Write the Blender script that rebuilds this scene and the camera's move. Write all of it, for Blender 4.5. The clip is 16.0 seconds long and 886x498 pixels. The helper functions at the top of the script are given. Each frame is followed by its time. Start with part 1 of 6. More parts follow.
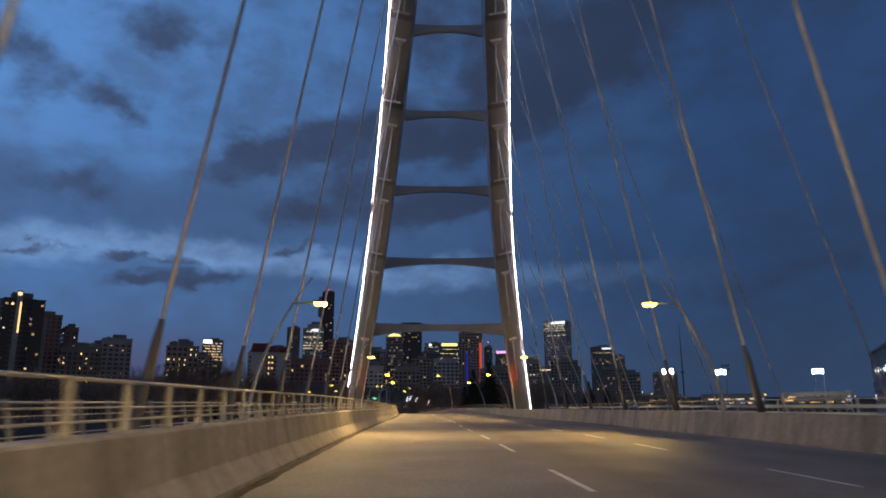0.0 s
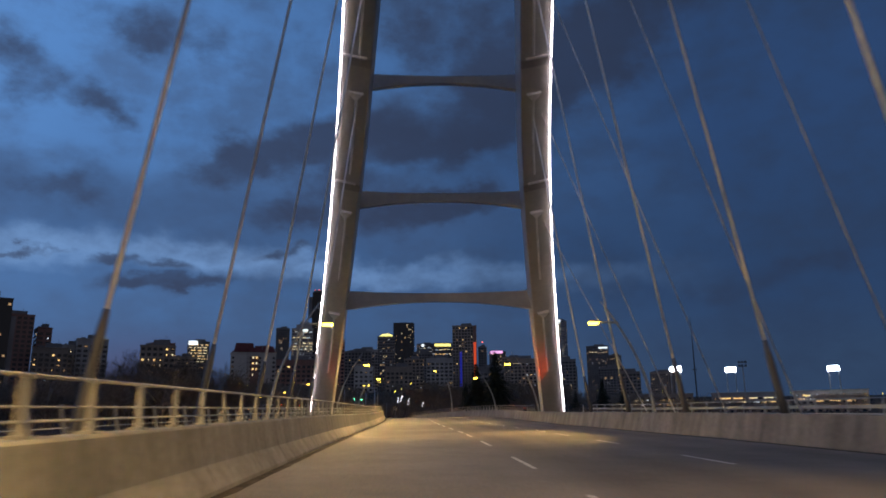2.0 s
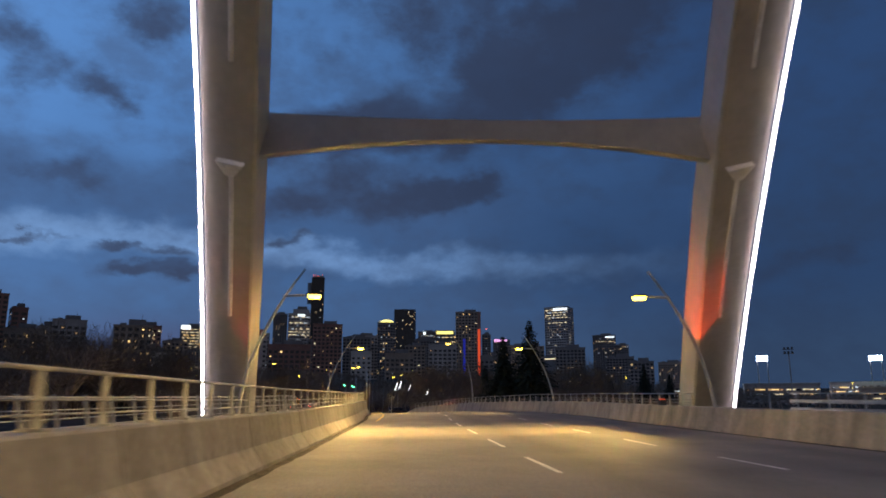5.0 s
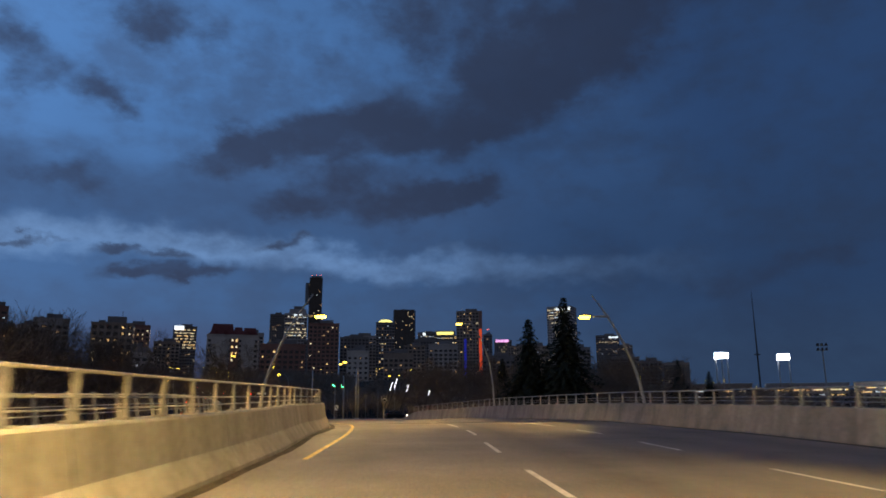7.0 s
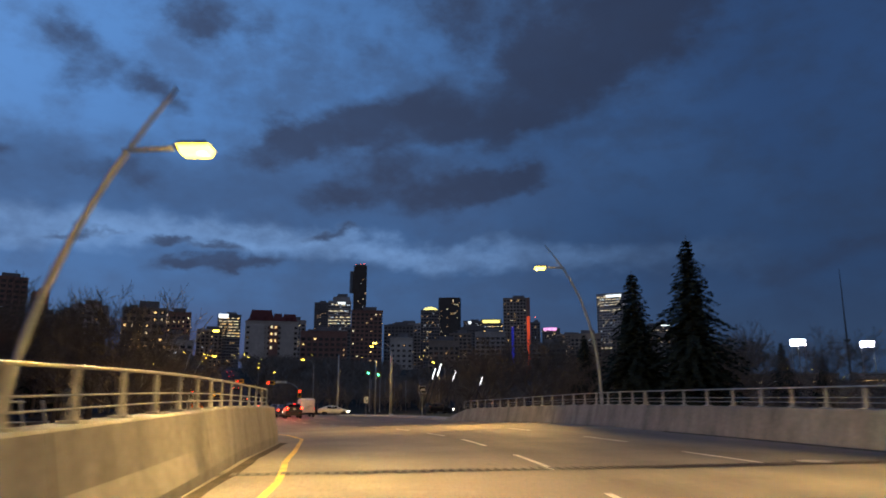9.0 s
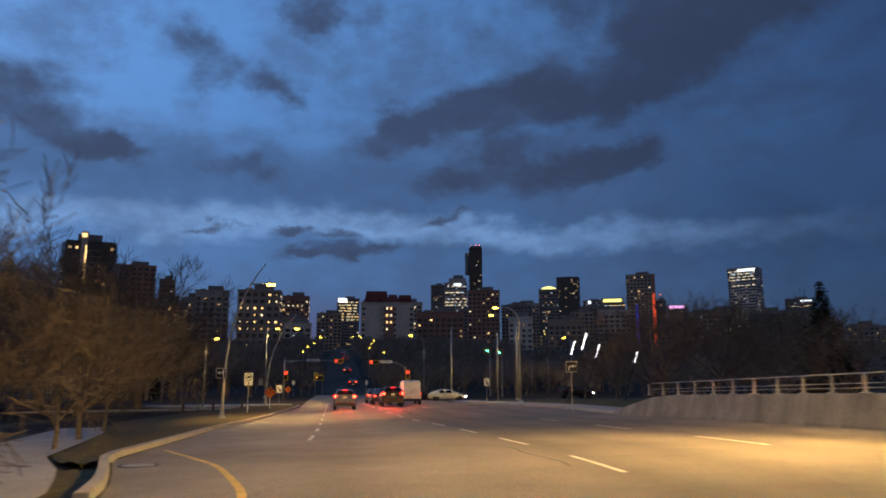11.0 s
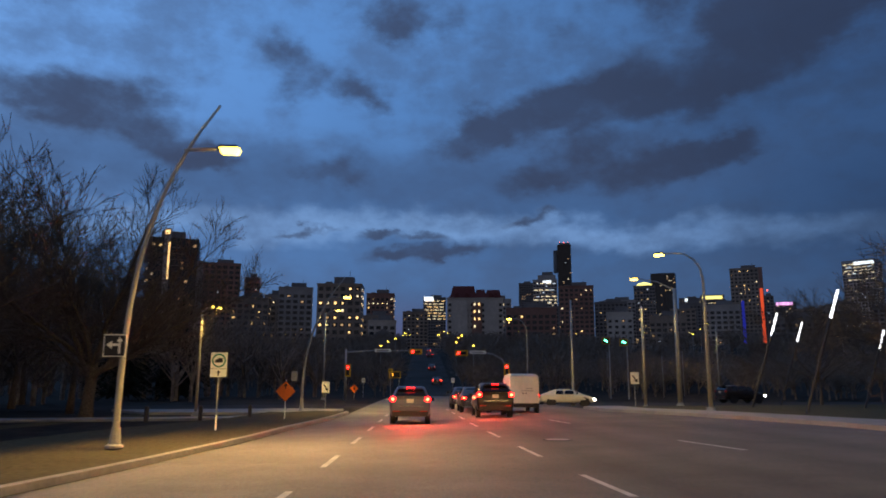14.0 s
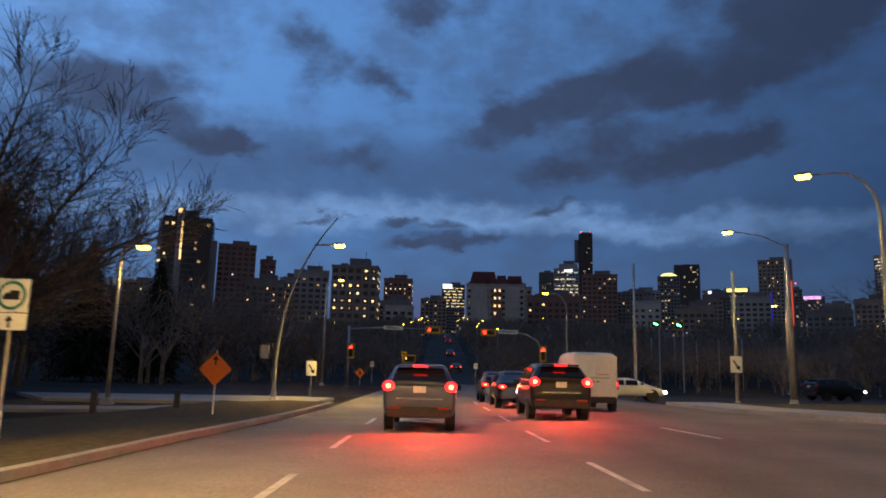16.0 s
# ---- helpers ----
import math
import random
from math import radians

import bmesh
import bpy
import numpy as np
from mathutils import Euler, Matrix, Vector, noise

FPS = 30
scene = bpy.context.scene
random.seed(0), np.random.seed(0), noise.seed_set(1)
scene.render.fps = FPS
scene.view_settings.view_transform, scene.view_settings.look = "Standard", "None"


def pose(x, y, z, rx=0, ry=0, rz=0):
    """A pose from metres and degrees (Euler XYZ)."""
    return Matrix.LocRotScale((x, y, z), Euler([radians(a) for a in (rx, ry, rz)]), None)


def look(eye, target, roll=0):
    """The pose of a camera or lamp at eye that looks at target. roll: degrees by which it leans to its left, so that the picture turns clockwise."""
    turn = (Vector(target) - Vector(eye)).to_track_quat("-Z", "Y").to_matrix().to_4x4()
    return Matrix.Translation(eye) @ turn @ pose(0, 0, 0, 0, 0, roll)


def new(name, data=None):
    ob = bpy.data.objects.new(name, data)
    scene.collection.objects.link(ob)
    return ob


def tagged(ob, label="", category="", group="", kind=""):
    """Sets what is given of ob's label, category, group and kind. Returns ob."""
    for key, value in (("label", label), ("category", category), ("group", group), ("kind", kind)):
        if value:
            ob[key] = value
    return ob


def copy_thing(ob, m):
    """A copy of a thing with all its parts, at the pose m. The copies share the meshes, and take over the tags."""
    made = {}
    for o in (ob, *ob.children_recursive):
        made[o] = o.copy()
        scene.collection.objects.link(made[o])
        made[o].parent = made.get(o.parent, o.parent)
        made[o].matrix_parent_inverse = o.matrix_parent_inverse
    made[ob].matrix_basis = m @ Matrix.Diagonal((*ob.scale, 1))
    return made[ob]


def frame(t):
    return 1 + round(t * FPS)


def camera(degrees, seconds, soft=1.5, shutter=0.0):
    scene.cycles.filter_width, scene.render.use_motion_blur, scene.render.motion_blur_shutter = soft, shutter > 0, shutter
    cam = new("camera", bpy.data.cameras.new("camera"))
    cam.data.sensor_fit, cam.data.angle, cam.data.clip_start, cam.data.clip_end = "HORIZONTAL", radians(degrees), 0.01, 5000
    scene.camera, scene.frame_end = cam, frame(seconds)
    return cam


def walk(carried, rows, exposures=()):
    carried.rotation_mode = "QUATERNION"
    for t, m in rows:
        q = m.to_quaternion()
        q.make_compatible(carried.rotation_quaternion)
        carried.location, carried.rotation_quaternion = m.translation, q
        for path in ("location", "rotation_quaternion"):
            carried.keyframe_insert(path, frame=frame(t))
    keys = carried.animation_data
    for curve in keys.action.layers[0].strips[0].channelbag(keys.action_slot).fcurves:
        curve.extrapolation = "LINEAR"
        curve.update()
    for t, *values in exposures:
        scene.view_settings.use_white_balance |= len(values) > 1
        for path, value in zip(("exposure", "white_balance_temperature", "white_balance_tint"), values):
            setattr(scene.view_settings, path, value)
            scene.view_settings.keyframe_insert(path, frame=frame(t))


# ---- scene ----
cam = camera(62.64, 16.0, soft=1.8, shutter=0.5)
PATH = [
    (0.0, -0.072, 0.010, 1.371, 103.273, 0.127, -0.988),
    (0.5, -0.119, 6.849, 1.512, 103.497, 0.203, -1.189),
    (1.0, -0.221, 13.612, 1.662, 103.650, 0.283, -1.387),
    (1.5, -0.304, 20.498, 1.782, 103.635, 0.356, -1.516),
    (2.0, -0.459, 27.382, 1.943, 103.391, 0.555, -1.533),
    (2.5, -0.555, 34.357, 2.183, 102.921, 0.353, -1.498),
    (3.0, -0.756, 40.900, 2.296, 102.654, 0.323, -1.401),
    (3.5, -0.901, 47.451, 2.417, 102.489, 0.207, -1.274),
    (4.0, -1.016, 54.050, 2.523, 102.457, 0.078, -1.262),
    (6.5, -1.451, 84.638, 2.899, 102.817, 0.038, -1.772),
    (7.0, -1.389, 90.911, 3.041, 102.733, 0.155, -1.510),
    (7.5, -1.442, 97.202, 3.235, 102.722, 0.052, -1.103),
    (8.0, -1.590, 103.274, 3.355, 102.642, 0.040, -0.376),
    (8.5, -1.772, 109.294, 3.492, 102.336, -0.041, 0.606),
    (9.0, -2.037, 115.546, 3.692, 101.916, -0.137, 2.022),
    (9.5, -2.504, 121.166, 3.744, 101.195, -0.153, 4.052),
    (10.0, -3.197, 126.559, 3.775, 100.939, 0.019, 6.633),
    (12.5, -8.557, 149.619, 3.680, 100.128, -0.013, 15.552),
    (13.0, -9.768, 153.507, 3.627, 100.335, 0.119, 16.356),
    (13.5, -11.049, 157.309, 3.522, 100.497, 0.017, 17.198),
    (14.0, -12.304, 160.849, 3.466, 100.618, -0.264, 18.019),
    (14.5, -13.499, 164.191, 3.367, 100.505, -0.617, 18.683),
    (15.0, -14.713, 167.544, 3.315, 100.175, -1.108, 19.171),
    (15.5, -15.817, 170.691, 3.245, 99.913, -1.290, 19.436),
    (16.0, -16.933, 173.694, 3.205, 99.724, -1.462, 19.347),
]
EXPOSURES = [(0.0, 0.02), (2.0, -0.05), (3.0, 0.0), (4.0, 0.05), (6.5, -0.1), (7.0, -0.16), (8.5, 0.0), (9.5, 0.12), (10.0, 0.18), (12.5, 0.12), (14.5, 0.12), (16.0, 0.12)]
walk(cam, [(t, pose(x, y, z, rx, ry, rz)) for t, x, y, z, rx, ry, rz in PATH], EXPOSURES)

# ---------------------------------------------------------------- sky
world = bpy.data.worlds.new("dusk_sky")
scene.world = world
world.use_nodes = True
NT = world.node_tree
NT.nodes.clear()


def node(kind, **inputs):
    n = NT.nodes.new(kind)
    return n


def link(a, b):
    NT.links.new(a, b)


def val(x):
    n = NT.nodes.new("ShaderNodeValue")
    n.outputs[0].default_value = x
    return n.outputs[0]


def op(kind, a, b=None, clamp=False):
    n = NT.nodes.new("ShaderNodeMath")
    n.operation, n.use_clamp = kind, clamp
    for i, v in enumerate((a, b)):
        if v is None:
            continue
        if isinstance(v, (int, float)):
            n.inputs[i].default_value = v
        else:
            link(v, n.inputs[i])
    return n.outputs[0]


def smooth(v, lo, hi, a=0.0, b=1.0):
    n = NT.nodes.new("ShaderNodeMapRange")
    n.interpolation_type = "SMOOTHSTEP"
    link(v, n.inputs[0])
    for i, x in enumerate((lo, hi, a, b)):
        n.inputs[i + 1].default_value = x
    return n.outputs[0]


def mixc(fac, a, b):
    n = NT.nodes.new("ShaderNodeMix")
    n.data_type = "RGBA"
    if isinstance(fac, float):
        n.inputs[0].default_value = fac
    else:
        link(fac, n.inputs[0])
    for i, c in ((6, a), (7, b)):
        if isinstance(c, tuple):
            n.inputs[i].default_value = (*c, 1)
        else:
            link(c, n.inputs[i])
    return n.outputs[2]


geo = NT.nodes.new("ShaderNodeTexCoord")
sep = NT.nodes.new("ShaderNodeSeparateXYZ")
link(geo.outputs["Generated"], sep.inputs[0])
AZ = op("MULTIPLY", op("ARCTAN2", sep.outputs[0], sep.outputs[1]), 57.2958)
EL = op("MULTIPLY", op("ARCSINE", sep.outputs[2]), 57.2958)
comb = NT.nodes.new("ShaderNodeCombineXYZ")
link(op("MULTIPLY", AZ, 0.085), comb.inputs[0])
link(op("MULTIPLY", EL, 0.13), comb.inputs[1])


def skynoise(scale, detail, rough, shift=0.0):
    m = NT.nodes.new("ShaderNodeVectorMath")
    m.operation = "ADD"
    link(comb.outputs[0], m.inputs[0])
    m.inputs[1].default_value = (shift, shift * 0.7, shift * 1.3)
    n = NT.nodes.new("ShaderNodeTexNoise")
    n.inputs["Scale"].default_value, n.inputs["Detail"].default_value = scale, detail
    n.inputs["Roughness"].default_value = rough
    link(m.outputs[0], n.inputs["Vector"])
    return op("SUBTRACT", n.outputs[0], 0.5)


WOB = skynoise(1.7, 6, 0.56)
WOB2 = skynoise(1.9, 6, 0.56, 7.3)
FINE = op("ADD", skynoise(2.4, 7, 0.56, 3.1), op("MULTIPLY", skynoise(8.0, 5, 0.55, 9.1), 0.22))
AZW = op("ADD", AZ, op("MULTIPLY", WOB, 9.5))
ELW = op("ADD", EL, op("MULTIPLY", WOB2, 5.4))


def cloud(az, el, ra, re, tilt=0.0, weight=1.0):
    """A soft clump of cloud about a direction."""
    c, s = math.cos(radians(tilt)), math.sin(radians(tilt))
    da, de = op("SUBTRACT", AZW, az), op("SUBTRACT", ELW, el)
    u = op("DIVIDE", op("ADD", op("MULTIPLY", da, c), op("MULTIPLY", de, s)), ra)
    v = op("DIVIDE", op("SUBTRACT", op("MULTIPLY", de, c), op("MULTIPLY", da, s)), re)
    r = op("ADD", op("MULTIPLY", u, u), op("MULTIPLY", v, v))
    return op("MULTIPLY", op("EXPONENT", op("MULTIPLY", r, -0.85)), weight)


CLOUDS = [
    cloud(-21.5, 28.2, 4.8, 2.2, 8), cloud(-16.0, 19.2, 3.6, 1.5, 10, 0.9), cloud(-11.0, 21.0, 5.2, 2.3, 14), cloud(-4.0, 21.6, 5.4, 1.9, 2, 0.9),
    cloud(2.0, 22.2, 5.0, 1.8, 4, 0.9), cloud(6.5, 25.0, 5.2, 3.2, 16), cloud(12.0, 27.0, 5.6, 3.2, 22), cloud(18.0, 30.0, 6.5, 3.2, 22),
    cloud(1.5, 28.8, 8.0, 2.6, 6, 0.6), cloud(-9.5, 16.0, 3.8, 1.2, 4, 0.85), cloud(-1.5, 16.2, 5.2, 1.4, 6, 0.95), cloud(3.0, 17.2, 3.6, 1.0, 6, 0.8),
    cloud(-6.0, 18.2, 4.0, 1.3, 6, 0.6), cloud(-11.0, 12.8, 2.6, 0.40, 6), cloud(-26.7, 16.3, 2.6, 1.4, 0, 0.85), cloud(-29.2, 22.4, 3.4, 1.4, 6, 0.8),
    cloud(-24.4, 22.2, 2.0, 1.0, 0, 0.8), cloud(-31.6, 25.2, 2.4, 1.2, -14, 0.7), cloud(-23.4, 11.5, 1.4, 0.42, 0, 1.2), cloud(-20.0, 11.5, 1.8, 0.30, 0, 1.0),
    cloud(-21.2, 10.2, 3.6, 0.60, 6, 1.2), cloud(-17.2, 10.2, 2.0, 0.46, 14, 1.0), cloud(-29.6, 11.9, 2.4, 0.25, 0, 0.9), cloud(-38.6, 17.2, 3.4, 1.2, -10),
    cloud(-46.5, 20.0, 7.8, 1.9, 0, 1.25), cloud(-36.6, 17.0, 2.2, 0.9, -10, 0.9), cloud(-54, 27, 6, 1.8), cloud(4, 36, 13, 4.5, 12), cloud(28, 10.5, 9, 1.3, 12, 0.6),
]
total = CLOUDS[0]
for extra in CLOUDS[1:]:
    total = op("ADD", total, extra)
COVER = smooth(op("ADD", total, op("MULTIPLY", FINE, 1.6)), 0.20, 1.06)
BODY = smooth(op("ADD", skynoise(2.6, 9, 0.62, 12.4), op("MULTIPLY", total, 0.16)), -0.18, 0.24, 0.50, 0.88)

# clear air: blue, brighter towards the afterglow in the west, darker to the east
west = smooth(op("ADD", AZ, op("MULTIPLY", skynoise(0.8, 4, 0.5, 1.7), 26.0)), -34.0, 26.0, 1.0, 0.0)
high = mixc(west, (0.026, 0.062, 0.160), (0.096, 0.242, 0.560))
mid = mixc(west, (0.025, 0.056, 0.135), (0.074, 0.166, 0.370))
low = mixc(west, (0.032, 0.062, 0.128), (0.070, 0.124, 0.250))
far_west = smooth(AZ, -60.0, -24.0, 1.0, 0.0)
high = mixc(far_west, high, (0.150, 0.340, 0.740))
mid = mixc(far_west, mid, (0.110, 0.230, 0.490))
air = mixc(smooth(op("ADD", EL, op("MULTIPLY", WOB, 5.0)), 10.0, 24.0), mid, high)
air = mixc(smooth(EL, 3.0, 10.0), low, air)
# bright strip of open sky over the skyline
strip = op("MULTIPLY", smooth(op("ABSOLUTE", op("SUBTRACT", ELW, op("SUBTRACT", 12.6, op("MULTIPLY", op("ABSOLUTE", op("ADD", AZ, 24.0)), 0.045)))), 0.2, 1.7, 1.0, 0.0), smooth(AZ, -14.0, 26.0, 1.0, 0.0))
air = mixc(op("MULTIPLY", strip, 0.92), air, (0.165, 0.305, 0.580))
# thin veil of streaky cloud
veil = smooth(op("ADD", op("ADD", skynoise(1.1, 8, 0.62, 5.5), op("MULTIPLY", skynoise(4.2, 6, 0.55, 2.2), 0.45)), 0.5), 0.36, 0.70)
air = mixc(op("MULTIPLY", veil, 0.62), air, mixc(west, (0.026, 0.046, 0.098), (0.066, 0.115, 0.235)))
band = op("MULTIPLY", smooth(op("ABSOLUTE", op("SUBTRACT", ELW, 15.8)), 0.6, 4.0, 1.0, 0.0), smooth(AZ, -2.0, 14.0, 0.62, 0.0))
air = mixc(band, air, (0.046, 0.088, 0.195))
dark = mixc(west, (0.025, 0.037, 0.075), (0.041, 0.056, 0.108))
sky = mixc(op("MULTIPLY", COVER, BODY), air, dark)
# last red of the sunset low down the street
glow = op("MULTIPLY", smooth(op("ABSOLUTE", op("ADD", AZ, 21.0)), 0.0, 9.0, 1.0, 0.0), smooth(op("ABSOLUTE", op("SUBTRACT", EL, 3.0)), 0.0, 5.0, 1.0, 0.0))
sky = mixc(op("MULTIPLY", glow, 0.55), sky, (0.085, 0.060, 0.135))
# warm grey glow added to the unseen sky behind, to lift the facades
back = op("MULTIPLY", smooth(op("ABSOLUTE", AZ), 75.0, 140.0, 0.0, 0.85), smooth(EL, 30.0, 65.0, 1.0, 0.0))
sky = mixc(back, sky, (0.135, 0.122, 0.128))
below = mixc(smooth(EL, -2.0, 0.5), (0.010, 0.012, 0.018), sky)
bg = NT.nodes.new("ShaderNodeBackground")
link(below, bg.inputs[0])
bg.inputs[1].default_value = 1.0
out = NT.nodes.new("ShaderNodeOutputWorld")
link(bg.outputs[0], out.inputs[0])


# ---------------------------------------------------------------- materials
def material(name, color, rough=0.7, metal=0.0, vary=0.25, grain=8.0, stain=0.25, stain_scale=0.5, bump=0.2, tint=None, random_tint=0.0, spec=0.5, streak=1.0, lanes=False):
    """A surface with fine grain and broad stains in world space."""
    m = bpy.data.materials.new(name)
    m.use_nodes = True
    t = m.node_tree
    b = t.nodes["Principled BSDF"]
    b.inputs["Roughness"].default_value, b.inputs["Metallic"].default_value = rough, metal
    b.inputs["Specular IOR Level"].default_value = spec
    g = t.nodes.new("ShaderNodeNewGeometry")
    n1, n2 = t.nodes.new("ShaderNodeTexNoise"), t.nodes.new("ShaderNodeTexNoise")
    n1.inputs["Scale"].default_value, n1.inputs["Detail"].default_value = grain, 6
    n2.inputs["Scale"].default_value, n2.inputs["Detail"].default_value = stain_scale, 5
    n2.inputs["Roughness"].default_value = 0.65
    sq = t.nodes.new("ShaderNodeVectorMath")
    sq.operation = "MULTIPLY"
    sq.inputs[1].default_value = (1, 1, streak)
    t.links.new(g.outputs["Position"], sq.inputs[0])
    t.links.new(g.outputs["Position"], n1.inputs["Vector"])
    t.links.new(sq.outputs[0], n2.inputs["Vector"])
    r1, r2 = t.nodes.new("ShaderNodeMapRange"), t.nodes.new("ShaderNodeMapRange")
    for r, n, k in ((r1, n1, vary), (r2, n2, stain)):
        r.inputs[1].default_value, r.inputs[2].default_value = 0.3, 0.7
        r.inputs[3].default_value, r.inputs[4].default_value = 1 - k, 1 + k
        t.links.new(n.outputs[0], r.inputs[0])
    mul = t.nodes.new("ShaderNodeMath")
    mul.operation = "MULTIPLY"
    t.links.new(r1.outputs[0], mul.inputs[0])
    t.links.new(r2.outputs[0], mul.inputs[1])
    last = mul.outputs[0]
    if random_tint:
        oi = t.nodes.new("ShaderNodeObjectInfo")
        rr = t.nodes.new("ShaderNodeMapRange")
        rr.inputs[3].default_value, rr.inputs[4].default_value = 1 - random_tint, 1 + random_tint
        t.links.new(oi.outputs["Random"], rr.inputs[0])
        m2 = t.nodes.new("ShaderNodeMath")
        m2.operation = "MULTIPLY"
        t.links.new(last, m2.inputs[0])
        t.links.new(rr.outputs[0], m2.inputs[1])
        last = m2.outputs[0]
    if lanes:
        # headlight-bright near lane and dim outer lanes painted in; tyre tracks, paler shoulders
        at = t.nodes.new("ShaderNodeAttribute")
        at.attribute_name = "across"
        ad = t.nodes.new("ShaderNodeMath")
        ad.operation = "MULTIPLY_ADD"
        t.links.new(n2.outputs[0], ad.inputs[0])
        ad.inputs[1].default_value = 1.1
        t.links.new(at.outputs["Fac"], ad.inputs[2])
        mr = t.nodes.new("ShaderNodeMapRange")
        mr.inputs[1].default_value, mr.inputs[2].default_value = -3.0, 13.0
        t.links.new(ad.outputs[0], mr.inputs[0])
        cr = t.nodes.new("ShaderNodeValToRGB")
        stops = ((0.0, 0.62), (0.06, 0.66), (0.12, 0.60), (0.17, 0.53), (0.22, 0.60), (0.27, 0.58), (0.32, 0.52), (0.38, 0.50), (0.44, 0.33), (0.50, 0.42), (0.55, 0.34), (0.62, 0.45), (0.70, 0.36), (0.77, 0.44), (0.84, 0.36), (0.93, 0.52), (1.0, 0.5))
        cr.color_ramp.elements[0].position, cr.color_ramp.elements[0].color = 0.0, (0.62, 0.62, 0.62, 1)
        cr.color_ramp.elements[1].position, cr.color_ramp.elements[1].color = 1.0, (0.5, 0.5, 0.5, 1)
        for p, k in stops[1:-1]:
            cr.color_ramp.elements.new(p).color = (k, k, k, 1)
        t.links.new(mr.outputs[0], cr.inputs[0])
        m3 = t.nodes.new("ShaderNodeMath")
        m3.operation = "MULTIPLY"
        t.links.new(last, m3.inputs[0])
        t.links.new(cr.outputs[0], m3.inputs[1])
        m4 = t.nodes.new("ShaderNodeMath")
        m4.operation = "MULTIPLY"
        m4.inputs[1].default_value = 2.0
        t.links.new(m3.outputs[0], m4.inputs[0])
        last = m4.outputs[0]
    v = t.nodes.new("ShaderNodeVectorMath")
    v.operation = "SCALE"
    v.inputs[0].default_value = color
    t.links.new(last, v.inputs["Scale"])
    src = v.outputs[0]
    if tint:
        mx = t.nodes.new("ShaderNodeMix")
        mx.data_type = "RGBA"
        t.links.new(n2.outputs[0], mx.inputs[0])
        t.links.new(src, mx.inputs[6])
        mx.inputs[7].default_value = (*tint, 1)
        src = mx.outputs[2]
    t.links.new(src, b.inputs["Base Color"])
    if bump:
        bp = t.nodes.new("ShaderNodeBump")
        bp.inputs["Strength"].default_value, bp.inputs["Distance"].default_value = bump, 0.02
        t.links.new(n1.outputs[0], bp.inputs["Height"])
        t.links.new(bp.outputs[0], b.inputs["Normal"])
    return m


def glowing(name, color, strength):
    m = bpy.data.materials.new(name)
    m.use_nodes = True
    b = m.node_tree.nodes["Principled BSDF"]
    b.inputs["Base Color"].default_value = (*color, 1)
    b.inputs["Emission Color"].default_value = (*color, 1)
    b.inputs["Emission Strength"].default_value = strength
    b.inputs["Roughness"].default_value = 0.4
    return m


# lanes=True paints the headlight brightness of the near lane into the asphalt
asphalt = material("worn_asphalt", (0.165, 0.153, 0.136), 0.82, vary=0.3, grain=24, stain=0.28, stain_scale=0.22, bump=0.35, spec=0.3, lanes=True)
street_asphalt = material("street_asphalt", (0.065, 0.06, 0.056), 0.95, vary=0.3, grain=20, stain=0.3, stain_scale=0.15, bump=0.35, spec=0.05)
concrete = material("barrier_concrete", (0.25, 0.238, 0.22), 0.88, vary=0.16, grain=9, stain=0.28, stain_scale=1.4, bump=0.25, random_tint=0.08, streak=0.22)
# east barriers: a darker base and stronger stains than the west one
concrete_east = material("dark_stained_barrier_concrete", (0.19, 0.18, 0.165), 0.9, vary=0.16, grain=9, stain=0.40, stain_scale=1.3, bump=0.3, random_tint=0.08, streak=0.25)
walk_concrete = material("sidewalk_concrete", (0.30, 0.29, 0.27), 0.9, vary=0.15, grain=12, stain=0.2, bump=0.25)
rib_paint = material("rib_paint", (0.40, 0.385, 0.37), 0.5, vary=0.06, grain=3, stain=0.12, stain_scale=0.35, bump=0.06)
strut_paint = material("strut_paint", (0.36, 0.35, 0.345), 0.5, vary=0.06, grain=3, stain=0.12, stain_scale=0.35, bump=0.06)
dark_steel = material("dark_steel", (0.06, 0.06, 0.065), 0.5, 0.6, vary=0.2, bump=0.1)
band_paint = material("band_paint", (0.27, 0.26, 0.25), 0.5, vary=0.08, bump=0.05)
socket_paint = material("socket_paint", (0.10, 0.10, 0.105), 0.55, 0.3, vary=0.15, grain=20, stain=0.15, bump=0.1)
band_grey = material("band_grey", (0.15, 0.145, 0.14), 0.6, vary=0.1, bump=0.05)
galv = material("galvanised_steel", (0.36, 0.36, 0.35), 0.5, 0.3, vary=0.12, grain=20, stain=0.15, stain_scale=1.5, bump=0.05)
rail_paint = material("rail_paint", (0.31, 0.30, 0.275), 0.42, 0.3, vary=0.15, grain=14, stain=0.25, stain_scale=1.2, bump=0.1, random_tint=0.1)
pale_paint = material("pale_fixture_paint", (0.80, 0.78, 0.77), 0.5, vary=0.08, bump=0.05)
cable_mat = material("cable_sheath", (0.80, 0.79, 0.78), 0.5, 0.0, vary=0.1, bump=0.05)
grit = material("gutter_grit", (0.075, 0.066, 0.052), 0.95, vary=0.5, grain=30, stain=0.5, stain_scale=1.5, bump=0.6, spec=0.1)
white_line = material("road_paint_white", (0.45, 0.44, 0.41), 0.6, vary=0.25, grain=20, stain=0.35, stain_scale=1.5, bump=0.1)
yellow_line = material("road_paint_yellow", (0.55, 0.36, 0.06), 0.6, vary=0.2, grain=20, stain=0.3, stain_scale=1.5, bump=0.1)
